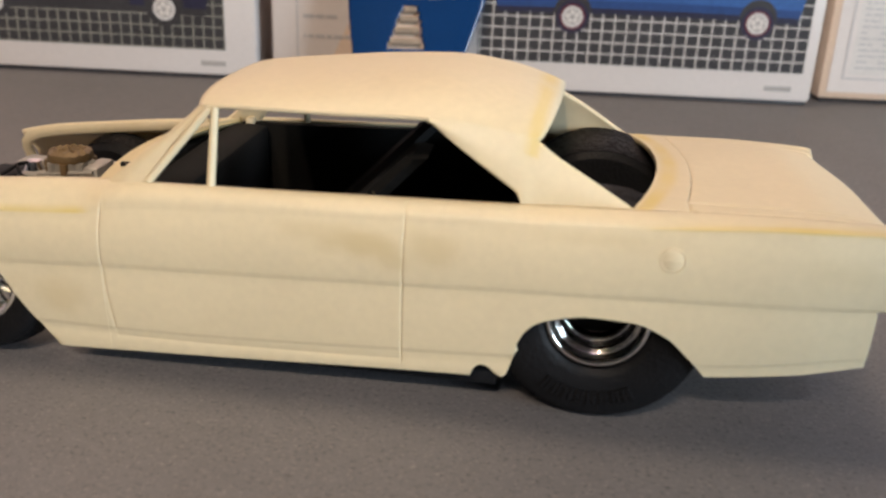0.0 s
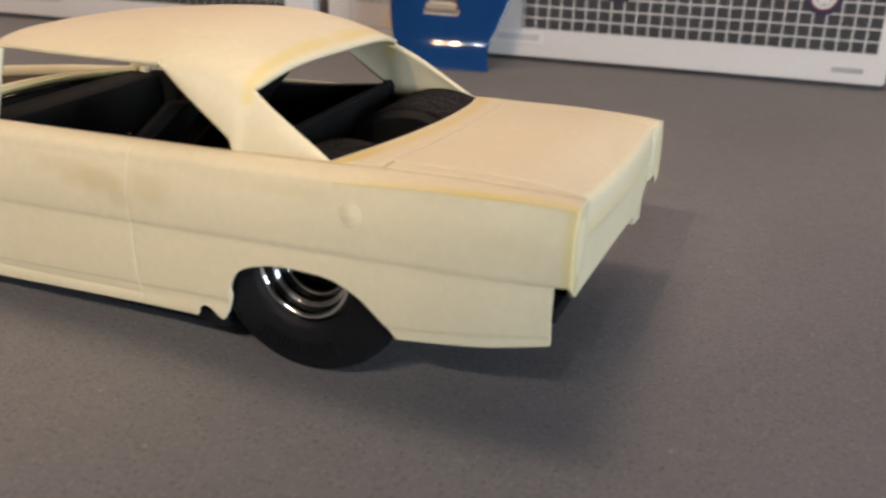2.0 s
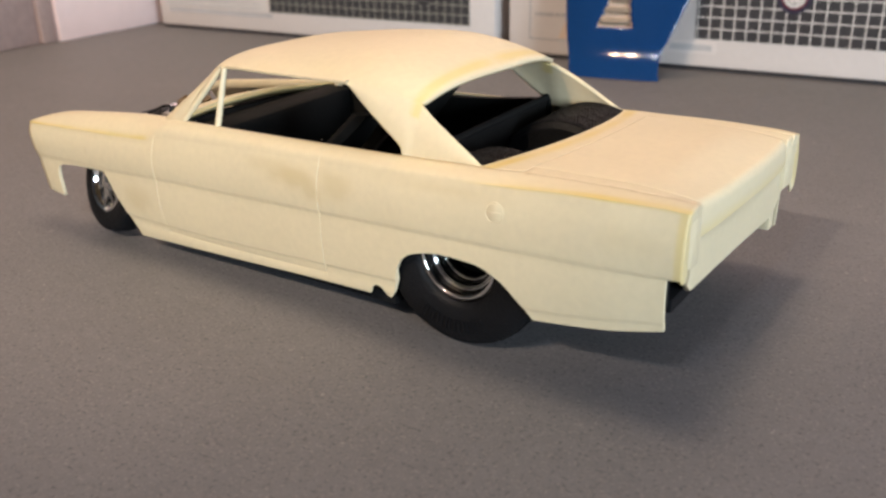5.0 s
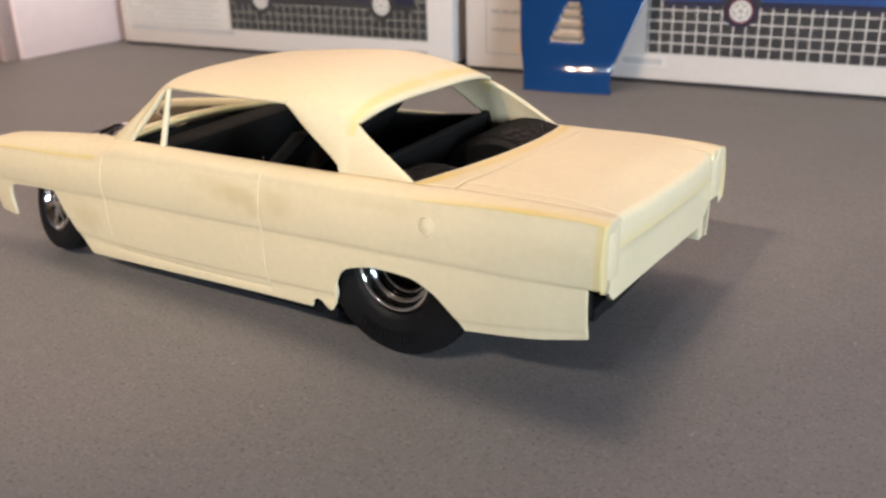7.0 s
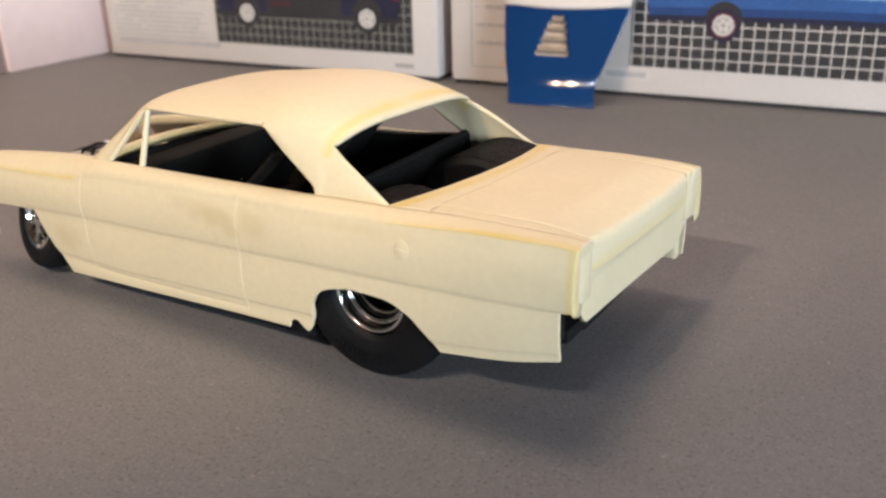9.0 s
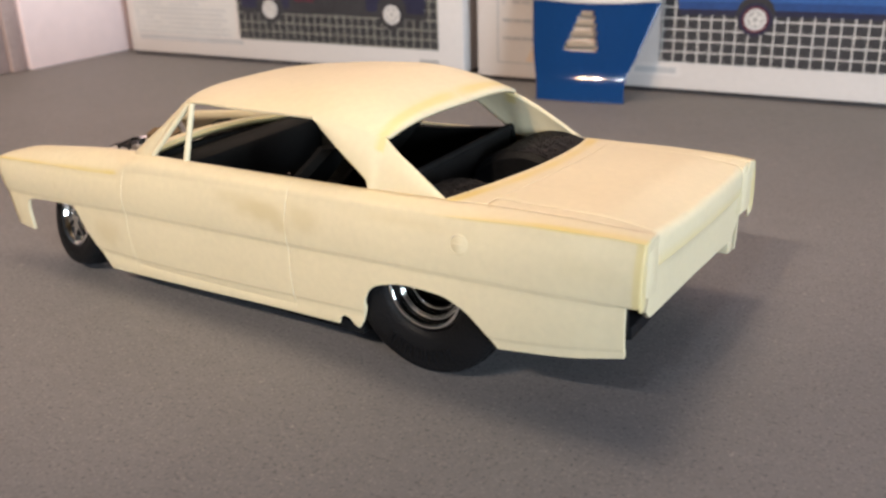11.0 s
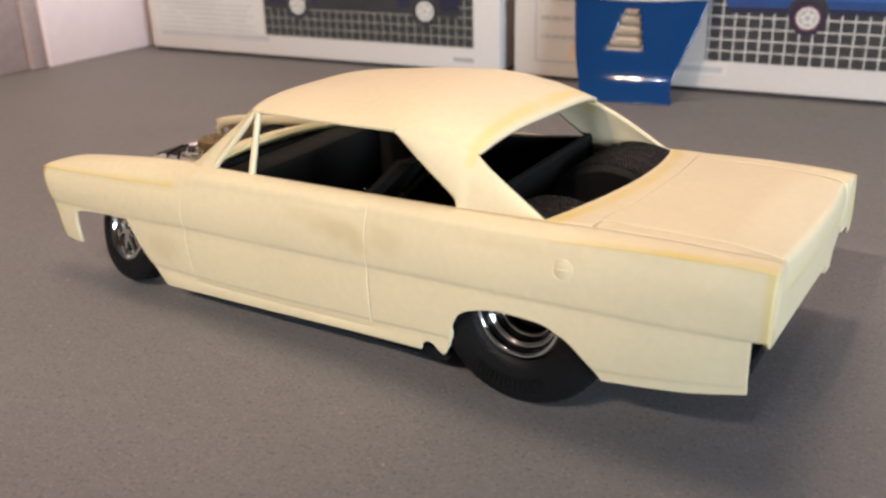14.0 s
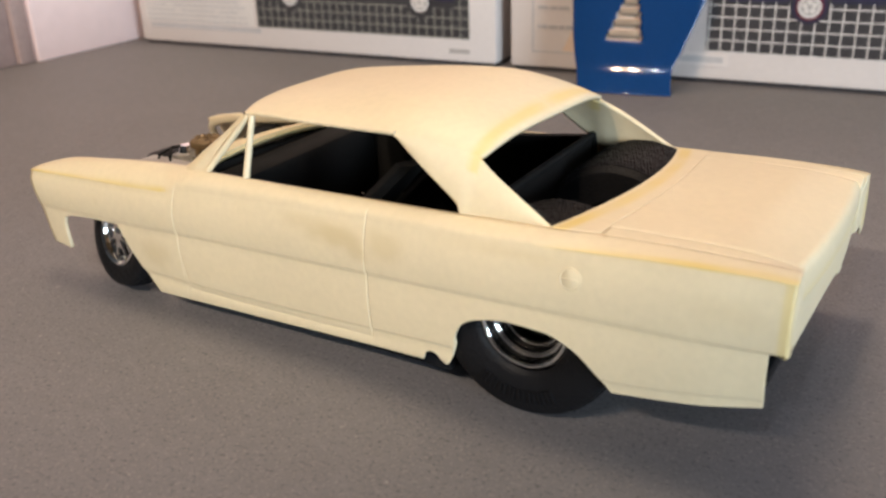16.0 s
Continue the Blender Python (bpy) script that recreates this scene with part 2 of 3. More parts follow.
def upright(ob, x, y):
    """Turns a thing built along x at the origin to stand in the slanting row of boxes."""
    ob.matrix_basis = pose(x * MM, y * MM, 0, 0, 0, math.degrees(math.atan(SLOPE)))
    return ob


def flat(name, mat, parent, outline, lift, label=""):
    """A printed shape on a box's front."""
    ob = part(name, add_plate(bmesh.new(), outline, -lift, -lift + 0.12), mat, None, label)
    ob.parent = parent
    return ob


def rect(x0, x1, z0, z1):
    return [(x0, z0), (x1, z0), (x1, z1), (x0, z1)]


def disc(cx, cz, r, n=28, sx=1.0):
    return [(cx + sx * r * math.cos(2 * math.pi * i / n), cz + r * math.sin(2 * math.pi * i / n)) for i in range(n)]


def box_carcass(ob, width, height, depth, mat=None):
    made = part("carton", box_mesh(0, width, 0, depth, 0.9, height, bevel=1.2), mat or WHITE_CARD, None)
    made.parent = ob
    # dark inset block paints the contact shadow in the gap below the carton
    base = part("contact_shade", box_mesh(1.4, width - 1.4, 1.4, depth - 1.4, LEVEL, 1.2, bevel=0.2), INK_DARK, None)
    base.parent = ob
    lid = part("lid_edge", box_mesh(-0.5, width + 0.5, -0.5, depth + 0.5, height - 26, height + 0.6, bevel=1.2), mat or WHITE_CARD, None)
    lid.parent = ob


def grid_lines(ob, x0, x1, z0, z1, step_x, step_z, thick, mat):
    x = x1
    while x > x0 - 0.01:
        flat("grid_line", mat, ob, rect(x - thick / 2, x + thick / 2, z0, z1), 0.40)
        x -= step_x
    z = z0
    while z < z1 + 0.01:
        flat("grid_line", mat, ob, rect(x0, x1, z - thick / 2, z + thick / 2), 0.44)
        z += step_z


def picture_wheel(ob, x, z, r, ring=None):
    flat("arch_print", INK_DARK, ob, disc(x, z + r * 0.45, r * 1.75, 28), 0.56)
    flat("tyre_print", INK_NAVY if ring else INK_DARK, ob, disc(x, z, r * 1.55), 0.60)
    if ring:
        flat("tyre_ring_print", ring, ob, disc(x, z, r * 1.22), 0.68)
    flat("hub_print", INK_PALE, ob, disc(x, z, r), 0.76, "pale printed wheel")
    flat("hub_shade_print", INK_LINE, ob, disc(x, z, r * 0.74, 20), 0.84)
    for k in range(5):
        a = 2 * math.pi * k / 5 + 0.4
        flat("spoke_print", INK_WASH, ob, disc(x + 0.42 * r * math.cos(a), z + 0.42 * r * math.sin(a), r * 0.24, 8), 0.92)


def car_print(ob, x0, x1, z0, bands):
    """The lower side of the printed car in bands from its sill upwards."""
    n = 40
    for k, (b0, b1, mat) in enumerate(bands):
        e0, e1 = 3.0 - 0.16 * b0, 3.0 - 0.16 * b1
        low = [(x0 + e0 + (x1 - x0 - 2 * e0) * i / n, z0 + b0 + 0.8 * math.sin(3.1 * i / n)) for i in range(n + 1)]
        high = [(x1 - e1 - (x1 - x0 - 2 * e1) * i / n, z0 + b1 + 0.8 * math.sin(3.1 * i / n) + 0.25) for i in range(n + 1)]
        flat("car_body_print", mat, ob, low + high, 0.50 + 0.01 * (k % 2))


def text_rows(ob, x0, x1, z0, z1, step, seed, thick=0.9, mat=None, fill=0.9):
    """Rows of small print too fine to read, as bars."""
    rng = random.Random(seed)
    bm, z = bmesh.new(), z1
    while z > z0:
        x = x0
        end = x1 - (x1 - x0) * (0.0 if rng.random() < 0.75 else rng.random() * 0.5)
        while x < end - 1:
            w = min(rng.uniform(1.2, 5.0), end - x)
            if rng.random() < fill:
                add_plate(bm, rect(x, x + w, z - thick / 2, z + thick / 2), -0.46, -0.3)
            x += w + 0.8
        z -= step
    made = part("small_print", bm, mat or INK_GREY, None, "rows of small grey print")
    made["kind"] = "stuff"
    made.parent = ob


kit_box = thing("kit_box", "white card kit box printed with a dark car over a grid", "box", group="kit boxes in a row")
box_carcass(kit_box, 221, 96, 60)
flat("grid_print", INK_DARK, kit_box, rect(82.5, 207, 12.1, 80), 0.2)
grid_lines(kit_box, 82.5, 207, 12.4, 80, 4.6, 4.8, 0.5, INK_DIM)
car_print(kit_box, 84, 202, 26.5, ((0, 3.0, INK_DARK), (3.0, 17, INK_NAVY)))
flat("tail_light_print", INK_RED, kit_box, rect(196.5, 199.5, 38, 43), 0.66)
flat("car_door_print", INK_DARK, kit_box, [(118, 30), (166, 30), (166, 38), (118, 38)], 0.56)
flat("badge_print", INK_RED, kit_box, rect(122, 134, 34.0, 35.2), 0.66)
picture_wheel(kit_box, 105, 29.2, 4.9)
picture_wheel(kit_box, 181, 29.0, 4.9)
flat("text_panel_print", INK_WASH, kit_box, rect(5, 80, 12.2, 60), 0.16)
text_rows(kit_box, 7, 76, 13.5, 46, 2.7, 3)
flat("mark_print", INK_GREY, kit_box, rect(8, 84, 8.8, 11.4), 0.22)
flat("code_print", INK_LINE, kit_box, rect(196, 207, 5.0, 7.2), 0.22, "small dark printed code")
upright(kit_box, -319.5, 199.8)

box_two = thing("kit_box", "white card kit box printed with a blue car over a grid", "box", group="kit boxes in a row")
box_carcass(box_two, 240, 96, 60)
flat("grid_print", INK_DARK, box_two, rect(91, 235, 13.0, 80), 0.2)
grid_lines(box_two, 91, 235, 13.3, 80, 5.3, 4.9, 0.55, INK_GRID)
car_print(box_two, 96, 232, 34.5, ((0, 2.4, INK_NAVY), (2.4, 5.5, INK_DEEP), (5.5, 11.0, INK_BLUE), (11.0, 12.6, INK_SKY), (12.6, 17, INK_BLUE)))
picture_wheel(box_two, 131.5, 33.6, 4.6, INK_RED)
picture_wheel(box_two, 211.5, 34.2, 4.6, INK_RED)
for r in (rect(11, 11.8, 8, 60), rect(11, 88, 8, 8.8)):
    flat("frame_print", INK_GREY, box_two, r, 0.22)
flat("tan_print", TAN_CARD, box_two, [(26, 9.2), (60, 9.2), (60, 52), (46, 52)], 0.22, "tan printed wedge")
text_rows(box_two, 14, 44, 15, 46, 8.6, 5, 1.6, INK_GREY, 0.8)
flat("code_panel_print", WHITE_CARD, box_two, rect(78, 101, 6.8, 12.4), 0.5)
flat("code_print", INK_GREY, box_two, rect(80, 99, 8.2, 11.0), 0.66, "small dark printed code")
flat("code_print", INK_LINE, box_two, rect(219, 231, 5.2, 7.4), 0.22, "small dark printed code")
upright(box_two, -93, 224.6)

box_three = thing("instruction_box", "aged cream card box with a framed panel of small print", "box", group="kit boxes in a row")
box_carcass(box_three, 210, 96, 60, TAN_CARD)
flat("face_print", WHITE_CARD, box_three, rect(3.5, 205, 4, 90), 0.3)
for r in (rect(9, 9.8, 10, 80), rect(9, 200, 10, 10.8)):
    flat("frame_print", INK_GREY, box_three, r, 0.5)
flat("text_panel_print", INK_WASH, box_three, rect(12, 196, 12, 72), 0.36)
text_rows(box_three, 14, 190, 14, 70, 2.6, 9)
upright(box_three, 152, 262)


# ---- the blue package ----
def blue_package():
    """A glossy blue card that leans back on the boxes; its foot curls forward."""
    ob = thing("blue_package", "glossy blue plastic package with a wedge-shaped window, leaning on a box", "package", at=(-28, 202, 0))
    def deep(x, z):
        return pchip(z, (LEVEL, 3, 6, 9, 12, 16, 38, 56), (196.2, 198.6, 200.8, 202.4, 203.6, 204.8, 211.0, 215.5)) + 0.18 * (x + 46) + (x + 26) ** 2 / 300.0

    def edges(z):
        return pchip(z, (0, 16, 38, 56), (-46.5, -52.0, -55.7, -57.5)), pchip(z, (0, 4, 8, 18, 42, 56), (-7.0, -8.2, -8.8, -5.6, 1.6, 4.5))

    def sheet(zs, us, hole=None, shift=0.0, sag=0.0):
        bm = bmesh.new()
        rows = []
        for z in zs:
            left, right = edges(z)
            rows.append([(left + (right - left) * u, deep(left + (right - left) * u, z) + shift, z + sag * (2 * u - 1) ** 2) for u in us])
        add_grid(bm, rows)
        if hole:
            bmesh.ops.delete(bm, geom=[f for f in bm.faces if hole(f.calc_center_median())], context="FACES")
        return bm

    def window(c):
        left, right = pchip(c.z, (19.5, 37.5), (-38.5, -32.0)), pchip(c.z, (19.5, 37.5), (-22.6, -26.6))
        return 19.8 < c.z < 37.2 and left < c.x < right

    fine = np.linspace(0, 1, 49)
    part("shell", sheet(list(np.linspace(LEVEL + 0.1, 10, 16)) + list(np.linspace(10.8, 41, 40)), fine, window), BLUE, ob, thick=0.25)
    part("header_label", sheet(np.linspace(40.2, 56, 12), fine, None, -0.7, 1.6), WHITE_CARD, ob, "white label at the top", thick=0.3)
    part("insert", sheet(np.linspace(17, 39.5, 8), np.linspace(0.25, 0.68, 12), None, 2.4), TAN_CARD, ob, "tan card behind the window", thick=0.3)
    for z, w in ((22.5, 12.5), (27.0, 10.0), (31.5, 7.5), (35.5, 5.0)):
        x = pchip(z, (19.5, 37.5), (-31.0, -29.5))
        part("tool_ring", add_rod(bmesh.new(), (x - w / 2, deep(x, z) + 1.2 - 0.09 * w, z), (x + w / 2, deep(x, z) + 1.2 + 0.09 * w, z), 1.6), TOOL, ob)
    return ob


blue_package()

# ---- the model car ----
ROLL = -0.0457  # the loose body sits a little lower on its far side


def sit(bm):
    for v in bm.verts:
        x, y, z = v.co
        v.co.x += 0.042 * y * smooth(29, 39, x) * smooth(64, 54, x) * smooth(33, 36, z)
        v.co.y += 0.06 * max(0.0, y) * smooth(70, 92, x)
        v.co.z -= 0.02 * max(0.0, y) * smooth(70, 92, x)
        v.co.z += ROLL * y * (1 - 0.5 * smooth(36, 46, z))
    return bm


def z_ridge(x):
    return pchip(x, (-95, -60, -41, -12, 13, 35, 66, 94), (17.0, 18.2, 19.2, 20.2, 21.2, 22.1, 23.0, 23.7))


def z_crease(x):
    return pchip(x, (-95, -52, -40, 11, 31, 63, 90, 94), (5.8, 6.4, 6.4, 8.2, 9.2, 10.8, 14.0, 14.3))


def z_low(x):
    """The lower edge of the side, with the wheel openings in it."""
    if x < -84.5:
        return pchip(x, (-95, -90, -84.5), (7.0, 6.6, 6.2))
    if x < -62.5:
        return pchip(x, (-84.5, -84.1, -82.7, -77, -62.5), (6.2, 12.5, 15.2, 16.3, 17.1))
    if x < -51.5:
        return pchip(x, (-62.5, -60.5, -57, -51.5), (17.1, 13.9, 8.4, 1.4))
    if x < 24.6:
        return pchip(x, (-51.5, -20, 11, 24.6), (1.4, 2.7, 4.1, 4.6))
    if x < 30.8:
        return pchip(x, (24.6, 25.0, 26.4, 27.6, 28.8, 30.0, 30.8), (4.6, 6.0, 6.9, 6.6, 5.4, 4.9, 5.6))
    if x < 63.8:
        return pchip(x, (30.8, 31.5, 32.3, 34.2, 37, 44, 51, 56.5, 60.5, 63.8), (5.6, 8.0, 12.0, 15.2, 16.8, 18.1, 17.8, 15.7, 12.2, 8.7))
    return pchip(x, (63.8, 77, 84, 92.5, 94), (8.7, 10.3, 11.4, 12.8, 13.0))


def half(x):
    return pchip(x, (-95, -86, -70, -40, 0, 40, 70, 94), (34.0, 34.7, 35.3, 36.0, 36.5, 37.0, 36.6, 35.0))


def z_shoulder(x):
    return pchip(x, (-95, -75, -54, -44, -38, -10, 20, 45, 56, 75, 86, 94), (25.2, 26.5, 27.6, 28.4, 29.6, 31.2, 32.4, 33.6, 34.4, 35.5, 35.6, 35.1))


def z_belt(x):
    return pchip(x, (-95, -90, -84, -72, -56, -43, -36, -20, 10, 30, 50, 60, 75, 88, 94), (25.2, 27.4, 28.8, 30.3, 32.0, 33.0, 33.5, 33.9, 34.7, 35.3, 35.9, 36.1, 36.3, 36.1, 35.7))


def y_belt(x):
    return pchip(x, (-95, -60, -42, -34, 12, 32, 52, 60, 94), (27.0, 27.6, 28.6, 30.6, 31.0, 31.2, 31.0, 30.0, 29.5))


FRONT_X, TAIL_X = -92.6, 91.7
DOORS = (-41.5, 12.3)


def section(x):
    """Half a cross-section from the lower edge up to the belt: (distance from the middle, height)."""
    w, zb, zc, zr, zs, zt = half(x), z_low(x), z_crease(x), z_ridge(x), z_shoulder(x), z_belt(x)
    pts = [(w - 1.06, min(zb, zc - 3.2)), (w - 1.0, min(zb + 0.2, zc - 3.0))]
    for k in (-1.1, -0.8, -0.5, -0.2, 0.1, 0.4):
        line = zc - 1.5 - 0.5 * smooth(-40, 12, x)
        pts.append((w - 1.0 - 0.05 * k, line + k))
    pts += [(w - 0.92, zc - 0.5), (w - 0.88, zc - 0.16), (w - 0.66, zc + 0.16), (w - 0.6, zc + 0.5)]
    for k in range(1, 7):
        f = k / 7
        pts.append((w - 0.6 + 0.25 * math.sin(math.pi * f) + 0.36 * f, zc + 0.5 + (zr - 0.95 - zc - 0.5) * f))
    pts += [(w - 0.24, zr - 0.95), (w - 0.18, zr - 0.6), (w - 0.06, zr - 0.28), (w + 0.06, zr + 0.05), (w + 0.13, zr + 0.5)]
    for k in range(1, 8):
        f = k / 8
        pts.append((w + 0.14 + 0.5 * math.sin(math.pi * f) - 0.69 * f - 0.53 * f * f, zr + 0.5 + (zs - 0.6 - zr - 0.5) * f))
    crisp = max(1 - smooth(-46, -40, x), smooth(44, 60, x))
    yt = y_belt(x)
    ys = w - 1.15
    pts += [(ys, zs - 0.6), (ys - 0.18 + 0.12 * crisp, zs)]
    for k in range(1, 8):
        f = k / 7
        most = math.pi / 2 * (1 - 0.42 * smooth(27, 34, x) * smooth(56, 50, x))
        a = f * most
        soft_y = ys - 0.18 - (ys - 0.18 - yt) * (1 - math.cos(a)) / (1 - math.cos(most))
        soft_z = zs + (zt - zs) * math.sin(a) / math.sin(most)
        hard_y, hard_z = ys - 0.06 - (ys - 0.06 - yt) * f, zs + (zt - zs) * (1 - (1 - f) ** 2.0)
        pts.append((soft_y + (hard_y - soft_y) * crisp, soft_z + (hard_z - soft_z) * crisp))
    count = 19
    ys, zs = np.array([p[0] for p in pts[:count]]), np.maximum.accumulate([p[1] + 0.001 * i for i, p in enumerate(pts[:count])])
    if zb > zs[0] + 0.01:
        # the wheel openings and the rising tail cut the lower rows: they close up above the edge
        top, joint, step = zs[-1], zc - 0.5, 0.012 * np.arange(count)
        full = zb + (zs - zs[0]) * (top - zb) / (top - zs[0])
        pinned = np.maximum(zs, zb + step)
        if zb < joint - 0.05:
            pinned = np.where(zs <= joint, zb + (zs - zs[0]) * (joint - zb) / (joint - zs[0]), pinned)
        s = smooth(zc - 1.8, zc + 1.0, zb)
        moved = pinned + (full - pinned) * s
        pts[:count] = [(float(np.interp(z, zs, ys)), float(z)) for z in moved]
    return pts


def x_front(z):
    return pchip(z, (6, 7.4, 13.6, 15.5, 20, 24.5, 26, 28), (-90.4, -90.6, -91.8, -92.4, -93.7, -95.4, -95.4, -94.2))


def groove(x, z):
    """Depth of the scribed panel lines."""
    d = 0.0
    bend = -1.5 * smooth(19, 4, z) if z < 19 else 0.0
    if DOORS[0] - bend * 0.9 < x < DOORS[1] + 0.1:
        line = z_crease(x) - 1.5 - 0.5 * smooth(-40, 12, x)
        d = max(d, 0.2 * max(0.0, 1 - abs(z - line) / 0.3))
    for at in (DOORS[0] - bend * 0.9 + 5.5 * smooth(28.5, 33.0, z) ** 1.5, DOORS[1]):
        if z > 6.0:
            d = max(d, 0.17 * max(0.0, 1 - abs(x - at) / 0.30))
    return d


def stations(x0, x1):
    xs = set(np.linspace(x0, x1, max(int((x1 - x0) / 1.1), 2)).round(3).tolist())
    for a, b, step in ((-84.8, -82, 0.2), (-63.5, -51, 0.5), (24.2, 34.5, 0.22), (53, 64.4, 0.45), (-43.4, -39.8, 0.16), (-39.8, -34.6, 0.3), (11.7, 12.9, 0.1), (89, 93.2, 0.5)):
        xs |= {round(v, 3) for v in np.arange(a, b, step) if x0 < v < x1}
    return sorted(xs)


def stain_at(x, y, z):
    """Yellowed plastic along the edges."""
    y = abs(y)
    s = 0.0
    wob = 0.5 + 0.5 * noise.noise(Vector((x * 0.11, y * 0.13, z * 0.1)))
    d = abs(z - z_shoulder(x) - 0.1)
    if y > 32.0 and (x < -42.5 or x > 46):
        s = max(s, (0.8 * smooth(0.42, 0.06, d)) * (0.25 + 0.95 * wob) * (smooth(46, 60, x) if x > 0 else smooth(-42.5, -46, x)))
    if 20 < z < 36.5 and x > 90.2 and y > 33:
        s = max(s, 0.55 * smooth(1.5, 0.4, abs(x - 91.3)) * (0.5 + 0.6 * wob))
    if z > 43.5 and 24 < x < 42:
        edge = 35.5 - 1.0 * (y / 26) ** 2
        s = max(s, 0.85 * smooth(2.0, 0.5, abs(x - edge + 1.6 + 1.0 * wob)) * smooth(-3, 9, y + 5 * wob) * (0.5 + 0.7 * wob))
    if x > 90.4 and y < 31 and 28.0 < z < 30.0:
        s = max(s, 0.6 * smooth(0.7, 0.2, abs(z - 28.9)) * (0.4 + 0.7 * wob))
    front = 50 + 5 * (1 - (y / 30) ** 2)
    if z < 40 and z > 34 and y < 31.5 and x > 44:
        s = max(s, 0.7 * smooth(2.2, 0.5, abs(x - front - 2.6)) * (0.3 + 0.95 * wob))
    return min(s, 1.0)


def smudge_at(x, y, z):
    """Rubbed, darker patches on the near door and wing."""
    if y > 0:
        return 0.0
    s = 0.0
    for cx, cz, rx, rz, k in ((5, 27.5, 9, 2.8, 0.75), (17, 27.5, 6, 3.6, 0.5), (-2, 29.0, 10, 1.4, 0.45), (-50, 12, 5, 4, 0.5), (10.5, 25.0, 3, 1.8, 0.6), (82, 29, 7, 3, 0.22), (44, 31.8, 16, 1.3, 0.35), (-68.5, 21.8, 0.9, 0.75, 1.0)):
        d = math.hypot((x - cx) / rx, (z - cz) / rz) + 0.35 * noise.noise(Vector((x * 0.25, z * 0.3, 3.0)))
        s = max(s, min(1.15 * k, 1.0) * smooth(1.25, 0.25, d))
    if z > 34:
        s = max(s, smooth(0.75, 0.3, math.hypot(x - 59.9, y + 30.4)))
    return s


def skin(name, rows, parent, label="", flip=False, painted_shade=0.0, thick=0.9, mirror=1, angle=35.0, bm=None):
    """One moulded panel of the body: a grid of points, given its wear marks, any painted shade and its thickness."""
    if bm is None:
        bm = bmesh.new()
        add_grid(bm, [[(x, y * mirror, z) for x, y, z in row] for row in rows], flip=flip != (mirror < 0))
    bmesh.ops.remove_doubles(bm, verts=bm.verts, dist=0.004)
    for f in [f for f in bm.faces if f.calc_area() < 1e-5]:
        bm.faces.remove(f)
    stain_and_shade, smudge = bm.verts.layers.float.new("stain_and_shade"), bm.verts.layers.float.new("smudge")
    for v in bm.verts:
        v[stain_and_shade], v[smudge] = max(painted_shade, stain_at(*v.co)), smudge_at(*v.co)
    return part(name, sit(bm), CREAM, parent, label, angle, thick)


def side_rows(x0, x1):
    rows = []
    for x in stations(x0, x1):
        row = []
        for y, z in section(x):
            px = x
            if x < -78:
                px = x + (x_front(z) - FRONT_X) * smooth(-78, FRONT_X, x) * smooth(25.5, 32.0, y)
            if x > 80 and z < z_ridge(x) - 0.3:
                px = min(x, 80 + (x - 80) * (89.1 - 80) / (TAIL_X - 80))
            row.append((px, -(y - groove(x, z)), z))
        rows.append(row)
    return rows


car = thing("model_car", "unpainted cream plastic model of a two-door coupe, loosely assembled, hood off", "model car")
for mirror in (1, -1):
    skin("front_fender", side_rows(FRONT_X, DOORS[0]), car, mirror=mirror, flip=True)
    skin("door", side_rows(*DOORS), car, "cream plastic door with rubbed patches" if mirror > 0 else "", mirror=mirror, flip=True)
    skin("quarter_panel", side_rows(DOORS[1], TAIL_X), car, mirror=mirror, flip=True)


# roof
def roof_point(x, u):
    """u runs from -1 (near edge) to 1."""
    edge_y = pchip(x, (-28, -10, 15, 30, 38), (25.2, 26.7, 27.2, 27.0, 26.2))
    edge_z = pchip(x, (-28, -22, 0, 16, 28, 38), (47.0, 47.5, 48.0, 48.3, 46.9, 45.0))
    mid_z = pchip(x, (-28, -25, -20, -12, 2, 15, 26, 33, 38), (49.3, 49.9, 50.7, 51.7, 53.3, 54.0, 52.8, 50.7, 48.3))
    a = abs(u)
    y = edge_y * math.sin(a * math.pi / 2) ** 0.92
    z = edge_z + (mid_z - edge_z) * (1 - (y / edge_y) ** 3.3) ** 0.85
    return x, math.copysign(y, u) if u else 0.0, z


ROOF_X = [-25.8 + 59.1 * i / 59 for i in range(60)]


def y_pillar(z):
    return 31.2 + (26.9 - 31.2) * (z - 35.6) / (46.6 - 35.6)


def pillar_rows(bulge):
    """The rear pillar from the window's slanting edge back to the rear window."""
    rows = []
    xs = [x for x in ROOF_X if x > 14.2] + list(np.linspace(33.3, 50.6, 24))[1:]
    for x in xs:
        if x <= 33.31:
            _, yt, zt = roof_point(x, 1)
        else:
            f = (x - 33.3) / (50.6 - 33.3)
            zt = roof_point(33.3, 1)[2] * (1 - f) + 35.75 * f
            yt = roof_point(33.3, 1)[1] * (1 - f) + (30.2 + bulge * 0.5) * f
            zt += bulge * math.sin(math.pi * f)
        if x < 31.2:
            zb = float(np.interp(x, (13.9, 14.6, 30.2, 30.8, 31.0, 31.2), (zt, 47.8, 36.9, 36.2, 35.6, 34.6)))
        else:
            zb = 34.6
        zb = min(zb, zt - 0.02)
        row = []
        for k in range(15):
            u = k / 14
            z = zt + (zb - zt) * u
            row.append((x, -(yt + (y_pillar(z) - y_pillar(zt)) + 0.35 * math.sin(math.pi * u)), z))
        rows.append(row)
    return rows


